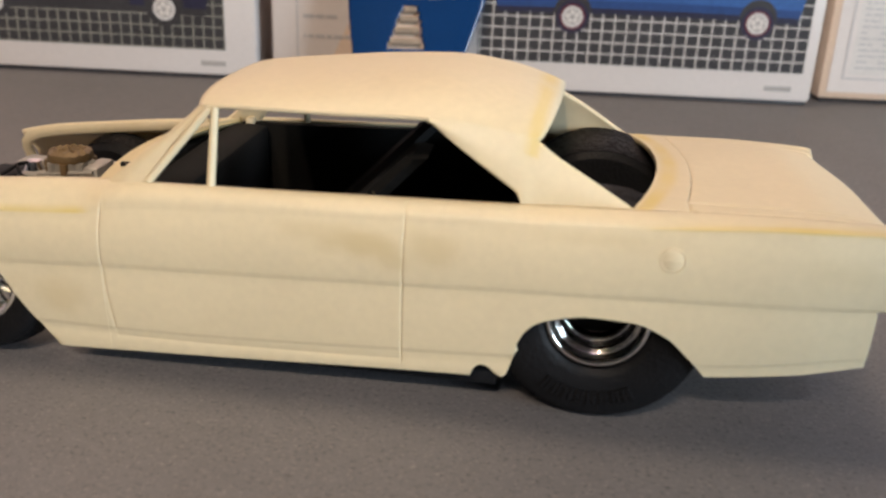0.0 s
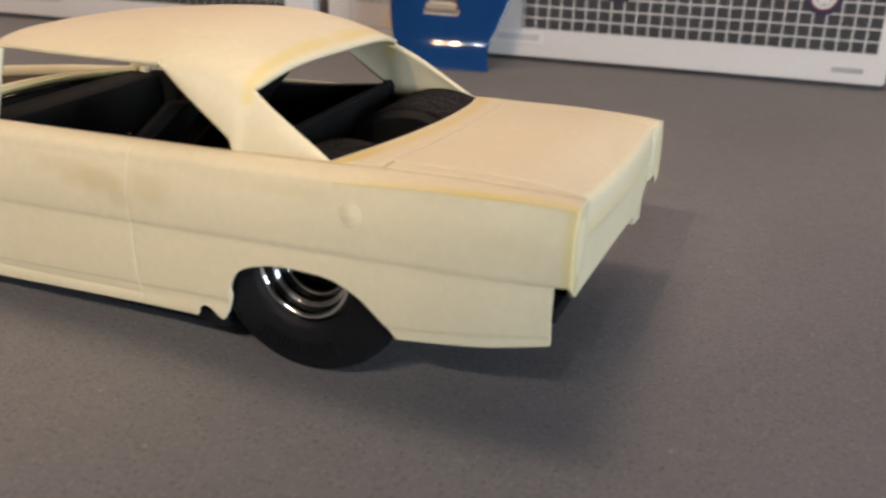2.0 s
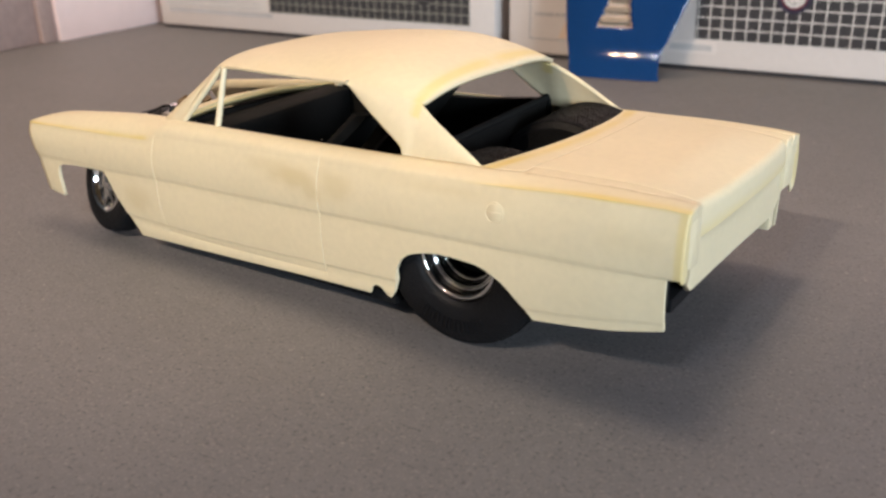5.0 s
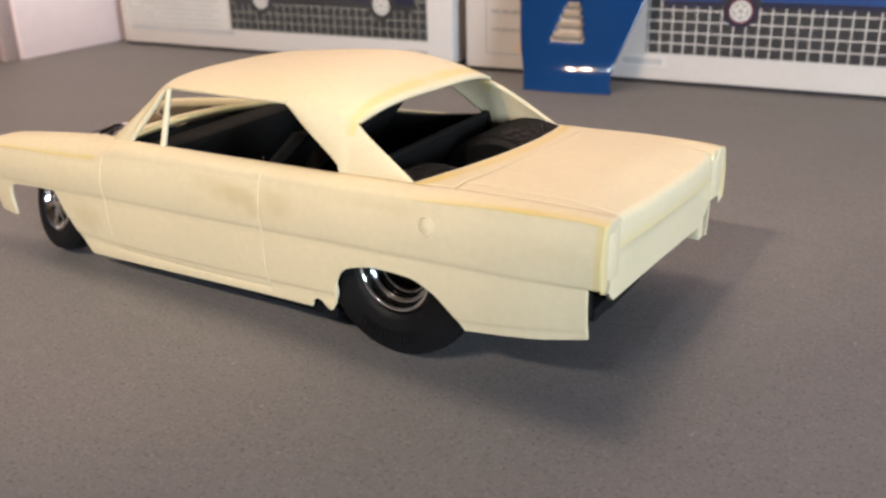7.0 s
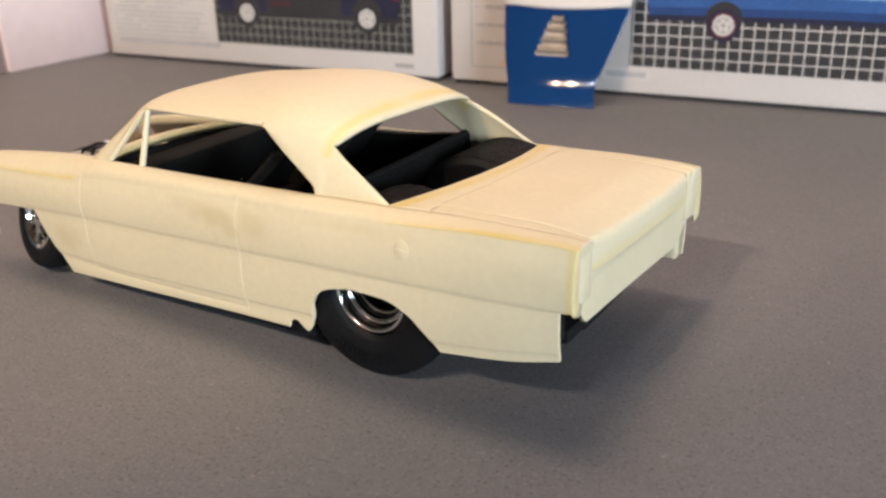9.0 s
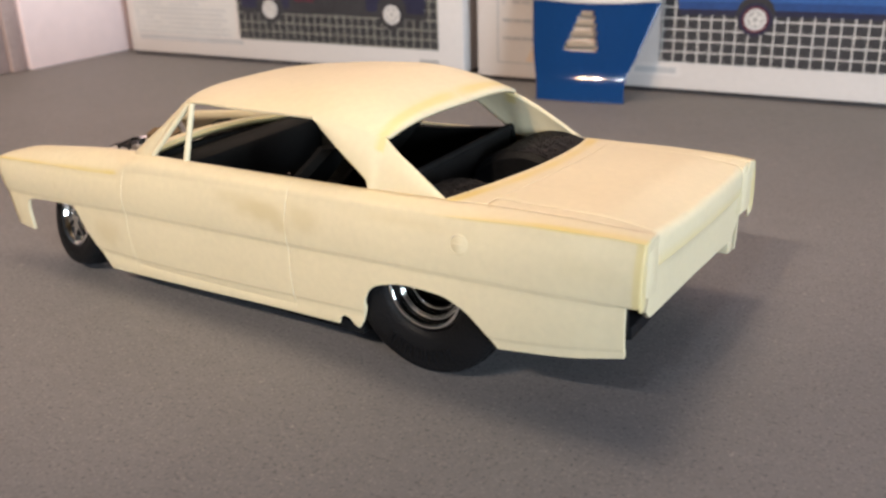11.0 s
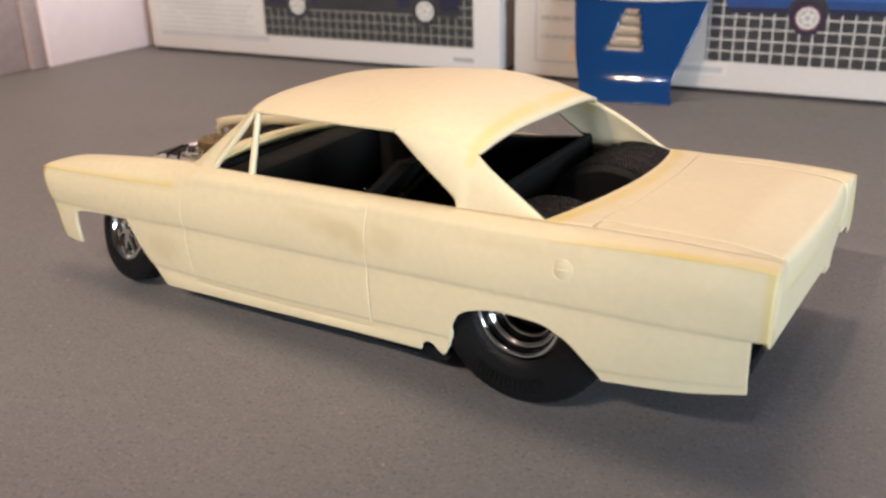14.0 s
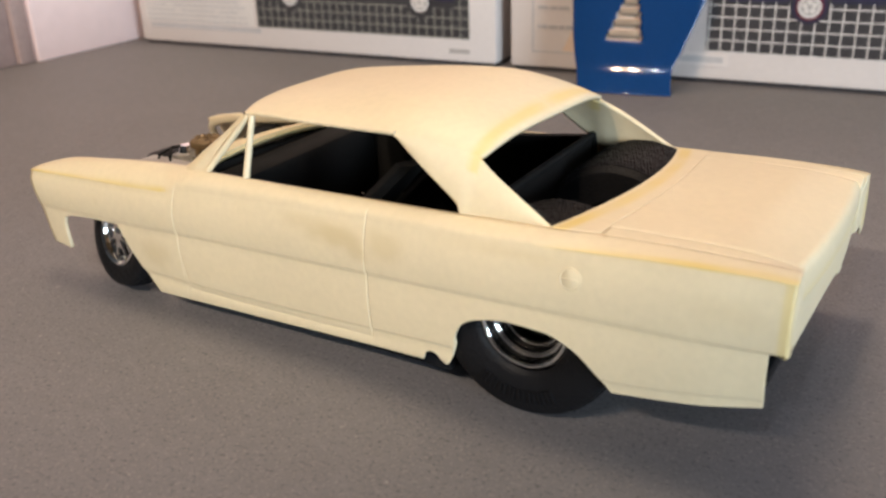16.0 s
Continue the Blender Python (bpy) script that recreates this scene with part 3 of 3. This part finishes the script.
rows = []
for i in range(60):
    row = []
    for k in range(49):
        u = -1 + 2 * k / 48
        front, rear = -27.6 + 1.8 * u * u, 36.5 - 3.2 * abs(u) ** 2.2
        row.append(roof_point(front + (rear - front) * i / 59, u))
    rows.append(row)
roof_bm = bmesh.new()
add_grid(roof_bm, rows, flip=True)
for mirror in (1, -1):
    add_grid(roof_bm, [[(x, y * mirror, z) for x, y, z in row] for row in pillar_rows(0.0 if mirror > 0 else 0.35)], flip=mirror < 0)
skin("roof", None, car, "cream plastic roof with rear pillars, yellowed along the edge", thick=0.9, angle=50, bm=roof_bm)

for mirror in (1, -1):
    # front pillar, vent post and gutter
    bm = bmesh.new()
    a, b = Vector((-36.4, -30.6, 32.6)), Vector((-24.6, -25.7, 47.3))
    prof = [(-2.9, -0.6), (-2.2, 0.4), (-0.9, 0.9), (0.5, 0.9), (1.0, 0.3), (1.0, -0.5), (-0.6, -1.2), (-2.5, -1.6)]
    rows = []
    for i in range(9):
        p = a.lerp(b, i / 8) + Vector((0.0, 0, 0.5 * math.sin(math.pi * i / 8)))
        k = 0.55 + 1.5 * (1 - i / 8) ** 1.8
        rows.append([(p.x + k * dx, (p.y - dy) * mirror, p.z) for dx, dy in prof])
    add_grid(bm, rows, close=True, flip=mirror > 0)
    part("windshield_pillar", sit(bm), CREAM, car)
    bm = bmesh.new()
    add_rod(bm, (-22.6, -30.9 * mirror, 33.2), (-22.8, -26.6 * mirror, 47.3), 0.8, 0.72)
    part("vent_window_post", sit(bm), CREAM, car)
    bm = bmesh.new()
    pts = [(-34.0, -30.8, 33.6), (-23.7, -26.7, 47.2)]
    add_rod(bm, (pts[0][0], pts[0][1] * mirror, pts[0][2]), (pts[1][0], pts[1][1] * mirror, pts[1][2]), 0.75, 0.7)
    part("vent_window_frame", sit(bm), CREAM, car)
    bm = add_tube(bmesh.new(), [(x, (roof_point(x, -1)[1] - 0.05) * mirror, roof_point(x, -1)[2] + 0.05) for x in np.linspace(-25.4, 14.6, 24)], 0.5)
    part("roof_gutter", sit(bm), CREAM, car)
    # turned-down inner edge of the front fender, curling down at the nose
    path = [(x, -(y_belt(x) - 0.2) * mirror, z_belt(x) - 1.5) for x in np.linspace(-46, -89, 20)]
    path += [(-91.2, -27.2 * mirror, 25.1), (-92.4, -27.7 * mirror, 23.7), (-92.9, -28.6 * mirror, 21.9), (-92.7, -29.4 * mirror, 20.0)]
    part("fender_flange", sit(add_tube(bmesh.new(), path, 1.4, 12, 0.6)), CREAM, car)


# rear deck round the rear window, and the trunk lid
def deck_z(x, y):
    edge = z_belt(x)
    crown = 1.0 * (1 - (abs(y) / 30.5) ** 2)
    fall = 2.0 * smooth(80, 94.0, x)
    lip = -0.08 * smooth(27.4, 25.4, abs(y)) * smooth(60, 72, x)
    return edge + crown + lip - fall * (1 - (abs(y) / 31) ** 4)


LID = (59.0, 92.0, 26.3)


def bow(y):
    """How far the tail stands out towards its middle."""
    return 1.2 * max(0.0, 1 - (y / 27.5) ** 2)



def lid_front(y):
    """The lid's front edge bows a little to the rear."""
    return LID[0] + 2.2 * max(0.0, 1 - (y / LID[2]) ** 2)


rows = []
for i in range(30):
    row = []
    for k in range(61):
        y = -31.0 + 62.0 * k / 60
        f = 50.2 + 5.0 * (1 - (y / 31) ** 2)
        x = f + (lid_front(y) - f) * i / 29
        yy = y * (y_belt(x) / 31.0)
        z = deck_z(x, yy)
        if i == 0:
            z -= 0.9
        if i == 29 and abs(yy) < LID[2]:
            z -= 0.05
        row.append((x, yy, z))
    rows.append(row)
skin("rear_window_shelf", rows, car, "cream plastic panel below the rear window, yellowed", flip=True)
for mirror in (1, -1):
    rows = []
    for x in np.linspace(LID[0], TAIL_X - 0.5, 40):
        row = []
        for k in range(9):
            y = y_belt(x) + (LID[2] - y_belt(x)) * k / 8
            row.append((x, -y, deck_z(x, y) - (0.05 if k == 8 else 0)))
        rows.append(row)
    for dx, dz in ((0.25, -0.15), (0.35, -0.6), (0.2, -2.5), (-0.1, -7.5)):
        rows.append([(TAIL_X - 0.5 + dx, y - (0.9 if k == 0 else 0.0), z + dz) for k, (_, y, z) in enumerate(rows[39])])
    skin("deck_side", rows, car, mirror=mirror, flip=True)
rows = []
for i in range(37):
    row = []
    for k in range(53):
        y = -LID[2] + 2 * LID[2] * k / 52
        x = lid_front(y) + (89.5 + bow(y) - lid_front(y)) * (0 if i == 0 else 0.006 + 0.994 * (i - 1) / 35)
        edge = 0.05 if k in (0, 52) or i == 0 else 0.0
        row.append((x, y, deck_z(x, y) - edge))
    rows.append(row)
for dx, f in ((0.7, 0.03), (1.3, 0.12), (1.7, 0.3), (1.85, 0.6), (1.8, 0.96), (1.5, 1.0)):
    rows.append([(89.5 + bow(p[1]) + dx, p[1], p[2] + (29.0 - p[2]) * f) for p in rows[36]])
skin("trunk_lid", rows, car, "cream plastic trunk lid with a scribed outline", flip=True)

# tail panel between the fins
rows = []
for dx, z in ((-1.2, 34.2), (-1.0, 31.0), (-0.6, 29.3), (0.1, 28.9), (0.2, 28.5), (0.05, 28.2), (0.0, 26.0), (-0.2, 22.0), (-0.4, 19.0), (-0.6, 17.8), (-1.4, 17.5)):
    rows.append([(90.9 + bow(y) * smooth(25, 31, z) + dx, y, z + max(0.0, 23.2 - z) * smooth(25.0, 31.0, abs(y))) for y in np.linspace(-32.6, 32.6, 45)])
skin("tail_panel", rows, car, "cream plastic tail panel without lamps or bumper", flip=True)
for mirror in (1, -1):
    ring = [(y, z) for y, z in section(TAIL_X) if z > z_ridge(TAIL_X) - 2.0]
    ring = [(ring[0][0] - 2.5, ring[0][1] - 0.9)] + ring
    rows = []
    for dx, shrink in ((0.0, 0.0), (0.22, 0.03), (0.30, 0.10), (0.26, 0.22), (0.10, 0.30), (0.05, 0.60), (0.05, 0.97)):
        rows.append([(TAIL_X + dx, -(y + (28.6 - y) * shrink), z + (30.2 - z) * shrink) for y, z in ring])
    skin("tail_fin", rows, car, mirror=mirror, flip=True, thick=0.5)
for mirror in (1, -1):
    y0, y1 = sorted((26.2 * mirror, 33.4 * mirror))
    part("fin_core", sit(box_mesh(88.6, TAIL_X + 0.1, y0, y1, 23.6, 34.0, bevel=0.9)), CREAM, car)
part("bumper_bracket", sit(box_mesh(86.5, 89.4, 27.5, 30.5, 13.2, 17.6, bevel=0.4)), CREAM, car)

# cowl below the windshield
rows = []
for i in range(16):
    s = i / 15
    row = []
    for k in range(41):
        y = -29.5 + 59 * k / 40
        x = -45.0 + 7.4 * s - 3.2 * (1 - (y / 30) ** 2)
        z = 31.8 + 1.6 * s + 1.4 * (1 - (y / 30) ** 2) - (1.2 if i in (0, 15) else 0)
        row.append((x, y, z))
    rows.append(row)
# the even tint paints in the shade that lies on the cowl
skin("cowl_panel", rows, car, "cream plastic cowl panel, tinted for the shade on it", flip=True, painted_shade=0.3)

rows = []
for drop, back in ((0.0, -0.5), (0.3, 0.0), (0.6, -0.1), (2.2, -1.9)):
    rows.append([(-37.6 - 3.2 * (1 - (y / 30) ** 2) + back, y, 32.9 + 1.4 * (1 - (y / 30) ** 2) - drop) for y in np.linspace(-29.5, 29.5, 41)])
# a stronger tint paints the deeper shade inside the cabin edge
skin("cowl_return", rows, car, "turned-down inner edge of the cowl, tinted brown for its shade", flip=True, painted_shade=0.5, thick=0.7)

part("cowl_vent", sit(box_mesh(-43.6, -41.2, -21.5, -20.9, 33.3, 34.2, bevel=0.1)), BLACK, car, "narrow dark slot in the cowl")

# fuel cap on the near wing
yc = -half(56.0) - 0.02


def cap_tilt(bm):
    """Lays the cap against the sloping side."""
    turn = Matrix.Translation((56.0, yc, 29.4)) @ pose(0, 0, 0, -9, 0, 0) @ Matrix.Translation((-56.0, -yc, -29.4))
    bmesh.ops.transform(bm, matrix=turn, verts=bm.verts)
    return sit(bm)


bm = add_lathe(bmesh.new(), [(2.15, -0.5), (2.1, 0.08), (1.95, 0.14), (1.78, 0.0), (1.7, 0.05), (0.01, 0.10)], 56.0, yc, 29.4, -1, 36)
cap = part("fuel_cap", cap_tilt(bm), CREAM, car, "round moulded fuel cap")
part("cap_grip", cap_tilt(box_mesh(54.4, 57.6, yc - 0.24, yc - 0.02, 29.25, 29.55, bevel=0.08)), CREAM, cap)


# ---- wheels ----
def tyre_profile(r, rim, w):
    """From the outer bead round the tread to the inner bead; d runs outwards from the tyre's middle."""
    h = w / 2
    return [(rim, h - 0.8), (rim + 0.5, h - 0.2), (rim + 1.4, h + 0.25), (rim + (r - rim) * 0.55, h + 0.55), (r - 1.5, h + 0.3), (r - 0.6, h - 0.1), (r - 0.2, h - 0.6), (r, h - 1.4), (r + 0.05, 0), (r, -h + 2.0), (r - 0.25, -h + 1.2), (r - 1.5, -h - 0.1), (rim + 1.4, -h - 0.25), (rim, -h + 0.8)]


def wheel(cx, cy, cz, r, rim, w, side, rear, steer=0.0):
    ob = part("wheel", add_lathe(bmesh.new(), [(rim - 0.2, w / 2 - 1.0), (rim - 0.2, -w / 2 + 1.0)], cx, cy, cz, side), BLACK, car)
    tyre = part("tyre", add_lathe(bmesh.new(), tyre_profile(r, rim + 0.95 if rear else rim, w), cx, cy, cz, side, 72), RUBBER, ob, "black rubber tyre with a worn tread")
    # tread blocks
    bm = bmesh.new()
    rng = random.Random(int(cx))
    rings = 23 if rear else 7
    for j in range(rings):
        d = -w / 2 + 1.5 + (w - 3.0) * j / (rings - 1)
        half_w = (w - 3.0) / (rings - 1) * 0.40
        low = 0.15 if j in (0, rings - 1) else 0.0
        n = 150 if rear else 92
        for i in range(n):
            a0 = 2 * math.pi * (i + 0.5 * (j % 2)) / n
            a1 = a0 + 2 * math.pi / n * rng.uniform(0.55, 0.8)
            deep = rng.uniform(0.06, 0.26)
            q = [(cx + (r + k - low) * math.cos(a), cy + side * dd, cz + (r + k - low) * math.sin(a)) for k in (0.0, deep) for a in (a0, a1) for dd in (d - half_w, d + half_w)]
            vs = [bm.verts.new(p) for p in q]
            for f in ((4, 5, 7, 6), (0, 2, 6, 4), (1, 5, 7, 3), (0, 4, 5, 1), (2, 3, 7, 6)):
                bm.faces.new([vs[m] for m in f])
    bmesh.ops.recalc_face_normals(bm, faces=bm.faces)
    tread = part("tread", bm, RUBBER, tyre)
    tread["kind"] = "stuff"
    if rear:
        # raised marks round the sidewall
        rng = random.Random(7)
        a = -math.pi / 2 - 0.62
        for i in range(8):
            wide = rng.uniform(0.085, 0.12)
            for f0, f1 in ((0.0, 0.36), (0.64, 1.0)):
                bm = bmesh.new()
                r0, r1 = rim + (r - rim) * 0.46, rim + (r - rim) * 0.72
                pts = []
                for dd in (w / 2 + 0.2, w / 2 + 0.8):
                    for rr, aa in ((r0, a + wide * f0), (r0, a + wide * f1), (r1, a + wide * f1), (r1, a + wide * f0)):
                        pts.append(bm.verts.new((cx + rr * math.cos(aa), cy + side * dd, cz + rr * math.sin(aa))))
                for f in ((0, 1, 2, 3), (7, 6, 5, 4), (0, 4, 5, 1), (1, 5, 6, 2), (2, 6, 7, 3), (3, 7, 4, 0)):
                    bm.faces.new([pts[m] for m in f])
                bmesh.ops.recalc_face_normals(bm, faces=bm.faces)
                part("sidewall_mark", bm, RUBBER, tyre)
            a += wide + 0.05
        h = w / 2
        # a barrel with its dark reflection painted in and three thin rolled lips, each set deeper than the last
        barrel = [(rim + 1.2, h - 1.1), (rim + 0.2, h - 1.0), (rim - 0.1, h - 2.7), (rim - 1.2, h - 2.9), (rim - 1.4, h - 4.7), (rim - 2.4, h - 4.8), (rim - 2.6, h - 7.2)]
        part("rim_barrel", add_lathe(bmesh.new(), barrel, cx, cy, cz + 0.6, side, 72), SHADED_CHROME, ob, "chrome wheel barrel, coloured dark for its reflection")
        for ring_r, ring_d, bead in ((rim + 0.5, h - 0.7, 0.46), (rim - 0.55, h - 2.6, 0.34), (rim - 1.05, h - 2.8, 0.16), (rim - 2.0, h - 4.6, 0.2)):
            ring = [(ring_r + bead * math.cos(v), ring_d + bead * math.sin(v)) for v in np.linspace(2 * math.pi, 0, 15)]
            part("rim_lip", add_lathe(bmesh.new(), ring, cx, cy, cz + 0.6, side, 72), CHROME, ob, "thin bright chrome lip")
        part("wheel_centre", add_lathe(bmesh.new(), [(rim - 2.6, h - 6.9), (1.9, h - 7.3), (1.8, h - 5.6), (1.2, h - 5.2), (0.01, h - 5.2)], cx, cy, cz + 0.6, side, 40), BLACK, ob, "black wheel centre")
    else:
        h = w / 2
        prof = [(rim + 0.7, h - 0.6), (rim + 0.8, h + 0.3), (rim + 0.3, h + 0.6), (rim - 0.4, h + 0.2), (rim - 0.9, h - 1.2), (rim - 1.5, h - 1.5)]
        part("rim", add_lathe(bmesh.new(), prof, cx, cy, cz, side, 56), CHROME, ob, "chrome rim")
        part("wheel_centre", add_lathe(bmesh.new(), [(rim - 1.3, h - 2.2), (3.0, h - 1.4), (2.4, h - 0.6), (1.9, h + 0.5), (1.4, h + 0.8), (0.01, h + 0.85)], cx, cy, cz, side, 40), CHROME, ob, "chrome wheel centre")
        for k in range(9):
            a = 2 * math.pi * k / 9 + 0.3
            ca, sa = math.cos(a), math.sin(a)
            part("wheel_spoke", add_rod(bmesh.new(), (cx + 1.8 * ca, cy + side * (h - 0.2), cz + 1.8 * sa), (cx + (rim - 1.0) * ca, cy + side * (h - 1.3), cz + (rim - 1.0) * sa), 0.7, 0.6, 8), CHROME, ob)
    if steer:
        about = Vector((cx, cy, cz)) * MM
        ob.matrix_basis = Matrix.Translation(about) @ pose(0, 0, 0, 0, 0, steer) @ pose(0, 0, 0, 14 * side, 0, 0) @ Matrix.Translation(-about)
    return ob


for side in (-1, 1):
    wheel(45.6, -23.4 if side < 0 else 19.8, 18.45 + LEVEL, 18.2, 8.0, 21.8, side, True)
    wheel(-66.9, side * 27.8, 13.9 + LEVEL, 13.35, 7.4, 7.4, side, False, -12)

# ---- black chassis and cabin ----
bm = bmesh.new()
add_box(bm, -86, 30, -13, 13, 5.6, 8.0, 0.4)
add_box(bm, -50, 29, -33.0, 33.0, 3.1, 6.0, 0.5)
add_box(bm, 30, 84, -11, 11, 9.0, 13.5, 0.5)
add_box(bm, 66, 88.7, -30.0, 30.0, 15.8, 18.6, 0.4)
add_box(bm, 84, 88.2, -33.6, -30.0, 17.0, 22.4, 0.4)
part("chassis_pan", bm, BLACK, car, "black plastic chassis pan")
for cx, cz, y in ((45.6, 17.6, 12.0), (-66.6, 13.0, 22.0)):
    part("axle", add_rod(bmesh.new(), (cx, -y, cz), (cx, y, cz), 1.6), BLACK, car)
cabin = part("cabin_tub", box_mesh(-40, 32, -30.8, 30.8, 6.0, 8.0, bevel=0.4), MATTE, car, "black plastic cabin tub")
for y0, y1, tops in ((28.6, 30.6, (31.0, 32.6, 35.4)), (-30.6, -28.6, (33.0, 34.4, 35.4))):
    bm = bmesh.new()
    outline = [(-40.9, 7.0), (32.4, 7.0)] + [(x, pchip(x, (-40, 6, 32.4), tops)) for x in np.linspace(32.4, -40.9, 20)]
    part("door_card", add_plate(bm, outline, y0, y1), MATTE, cabin)
bm = box_mesh(30.4, 32.4, -28.4, 28.4, 7.5, 35.4, bevel=0.5)
for v in bm.verts:
    v.co.x += 0.10 * (v.co.z - 35)
part("rear_bulkhead", bm, MATTE, cabin)
part("bulkhead_rail", add_rod(bmesh.new(), (31.8, -28.0, 35.2), (31.8, 29.0, 35.6), 0.9), MATTE, cabin)
bm = box_mesh(-40.6, -31.0, -28.4, 28.4, 14, 31.4, bevel=1.6)
part("dashboard", bm, MATTE, cabin)
part("firewall", sit(box_mesh(-43.5, -41.0, -31.0, 31.0, 4.0, 31.6, bevel=0.4)), MATTE, car)
for y in (-15.5, 15.5):
    seat = part("bucket_seat", box_mesh(-26, -6, y - 8.5, y + 8.5, 8, 15, bevel=2), MATTE, cabin, "black plastic bucket seat")
    bm = bmesh.new()
    rows = []
    for i in range(11):
        z = 13 + 27 * i / 10
        k = 8.5 - 2.6 * smooth(0.55, 1.0, i / 10)
        cx = -15 + 26 * i / 10
        rows.append([(cx + dx, y + dy, z) for dx, dy in ((-1.6, -k * 0.8), (-0.4, -k * 0.4), (-0.4, k * 0.4), (-1.6, k * 0.8), (0.4, k), (2.4, k * 0.8), (2.6, -k * 0.8), (0.4, -k))])
    add_grid(bm, rows, close=True)
    top = [bm.verts.new(p) for p in rows[-1]]
    bm.faces.new(top)
    bmesh.ops.recalc_face_normals(bm, faces=bm.faces)
    part("backrest", bm, MATTE, seat)
part("mirror_tab", box_mesh(-36.5, -34.7, 27.0, 29.5, 27.6, 32.6, bevel=0.4), CREAM, car)
part("buckle", box_mesh(4.8, 5.3, -26.3, -25.9, 34.3, 34.9, bevel=0.1), CHROME, cabin, "tiny bright buckle")

# ---- engine ----
engine = part("engine_block", box_mesh(-84, -47, -9, 9, 8, 19.5, bevel=1.2), BLACK, car, "black engine block")
for y in (-1, 1):
    bm = box_mesh(-82, -54, min(y * 4.5, y * 11.5), max(y * 4.5, y * 11.5), 18.5, 25.0, bevel=1.5)
    part("valve_cover", bm, METAL, engine, "dull silver valve cover")
    for k in range(4):
        part("header_tube", add_rod(bmesh.new(), (-80 + 7.5 * k, y * 11.5, 17.5), (-76 + 7.5 * k, y * 17.5, 9.5), 1.1), METAL, engine)
part("intake", box_mesh(-76, -54, -4.4, 4.4, 20, 25.4, bevel=1.0), METAL, engine, "grey metal intake")
carb = part("carburettor", add_rod(bmesh.new(), (-65.6, 0, 22.0), (-65.6, 0, 28.4), 4.2, 4.4, 28), METAL, engine, "silver carburettor body")
for k in range(9):
    a = 2 * math.pi * k / 9
    part("carburettor_rib", add_rod(bmesh.new(), (-65.6 + 4.4 * math.cos(a), 4.4 * math.sin(a), 22.6), (-65.6 + 4.5 * math.cos(a), 4.5 * math.sin(a), 28.0), 0.8, 0.9, 8), (METAL, BRONZE)[k % 2], carb)
part("fuel_bowl", box_mesh(-61.2, -57.8, -4.0, 4.0, 23.0, 27.6, bevel=0.7), METAL, carb, "grey metal fuel bowl")
part("throttle_link", add_rod(bmesh.new(), (-71.0, -4.2, 25.5), (-58.5, -4.6, 26.8), 0.4, 0.4, 8), METAL, carb)
bm = bmesh.new()
rows = [[(-65.6 + 0.88 * r * math.cos(2 * math.pi * k / 28) * (1 + 0.06 * math.sin(5 * k)), 0.88 * r * math.sin(2 * math.pi * k / 28), z + 0.25 * math.sin(3.3 * k)) for k in range(28)] for r, z in ((5.2, 28.0), (5.4, 28.6), (5.1, 29.6), (3.8, 30.2), (3.0, 29.5), (0.05, 29.9))]
add_grid(bm, rows, close=True)
bmesh.ops.recalc_face_normals(bm, faces=bm.faces)
part("carburettor_top", bm, BRONZE, carb, "bronze painted carburettor top")
part("distributor", add_rod(bmesh.new(), (-73.6, -0.5, 21), (-73.6, -0.5, 25.6), 2.1, 1.9, 16), CHROME, engine, "chrome distributor body")
part("distributor_cap", add_rod(bmesh.new(), (-73.6, -0.5, 25.4), (-73.6, -0.5, 27.2), 2.3, 1.5, 16), CHROME, engine)
for k in range(2):
    part("plug_lead", add_tube(bmesh.new(), [(-73.6, -0.5, 26.8), (-75.5, -3 - k, 27.0), (-77 + 4 * k, -7, 25.8), (-76 + 5 * k, -9, 23.5)], 0.4, 6), BLACK, engine)
part("front_cover", box_mesh(-84.0, -76.6, -6.0, 4.0, 20.0, 24.8, bevel=1.2), BLACK, engine, "black engine front cover")
part("pulley", add_rod(bmesh.new(), (-87.5, 0, 15), (-84, 0, 15), 4.2, 4.2, 22), METAL, engine)
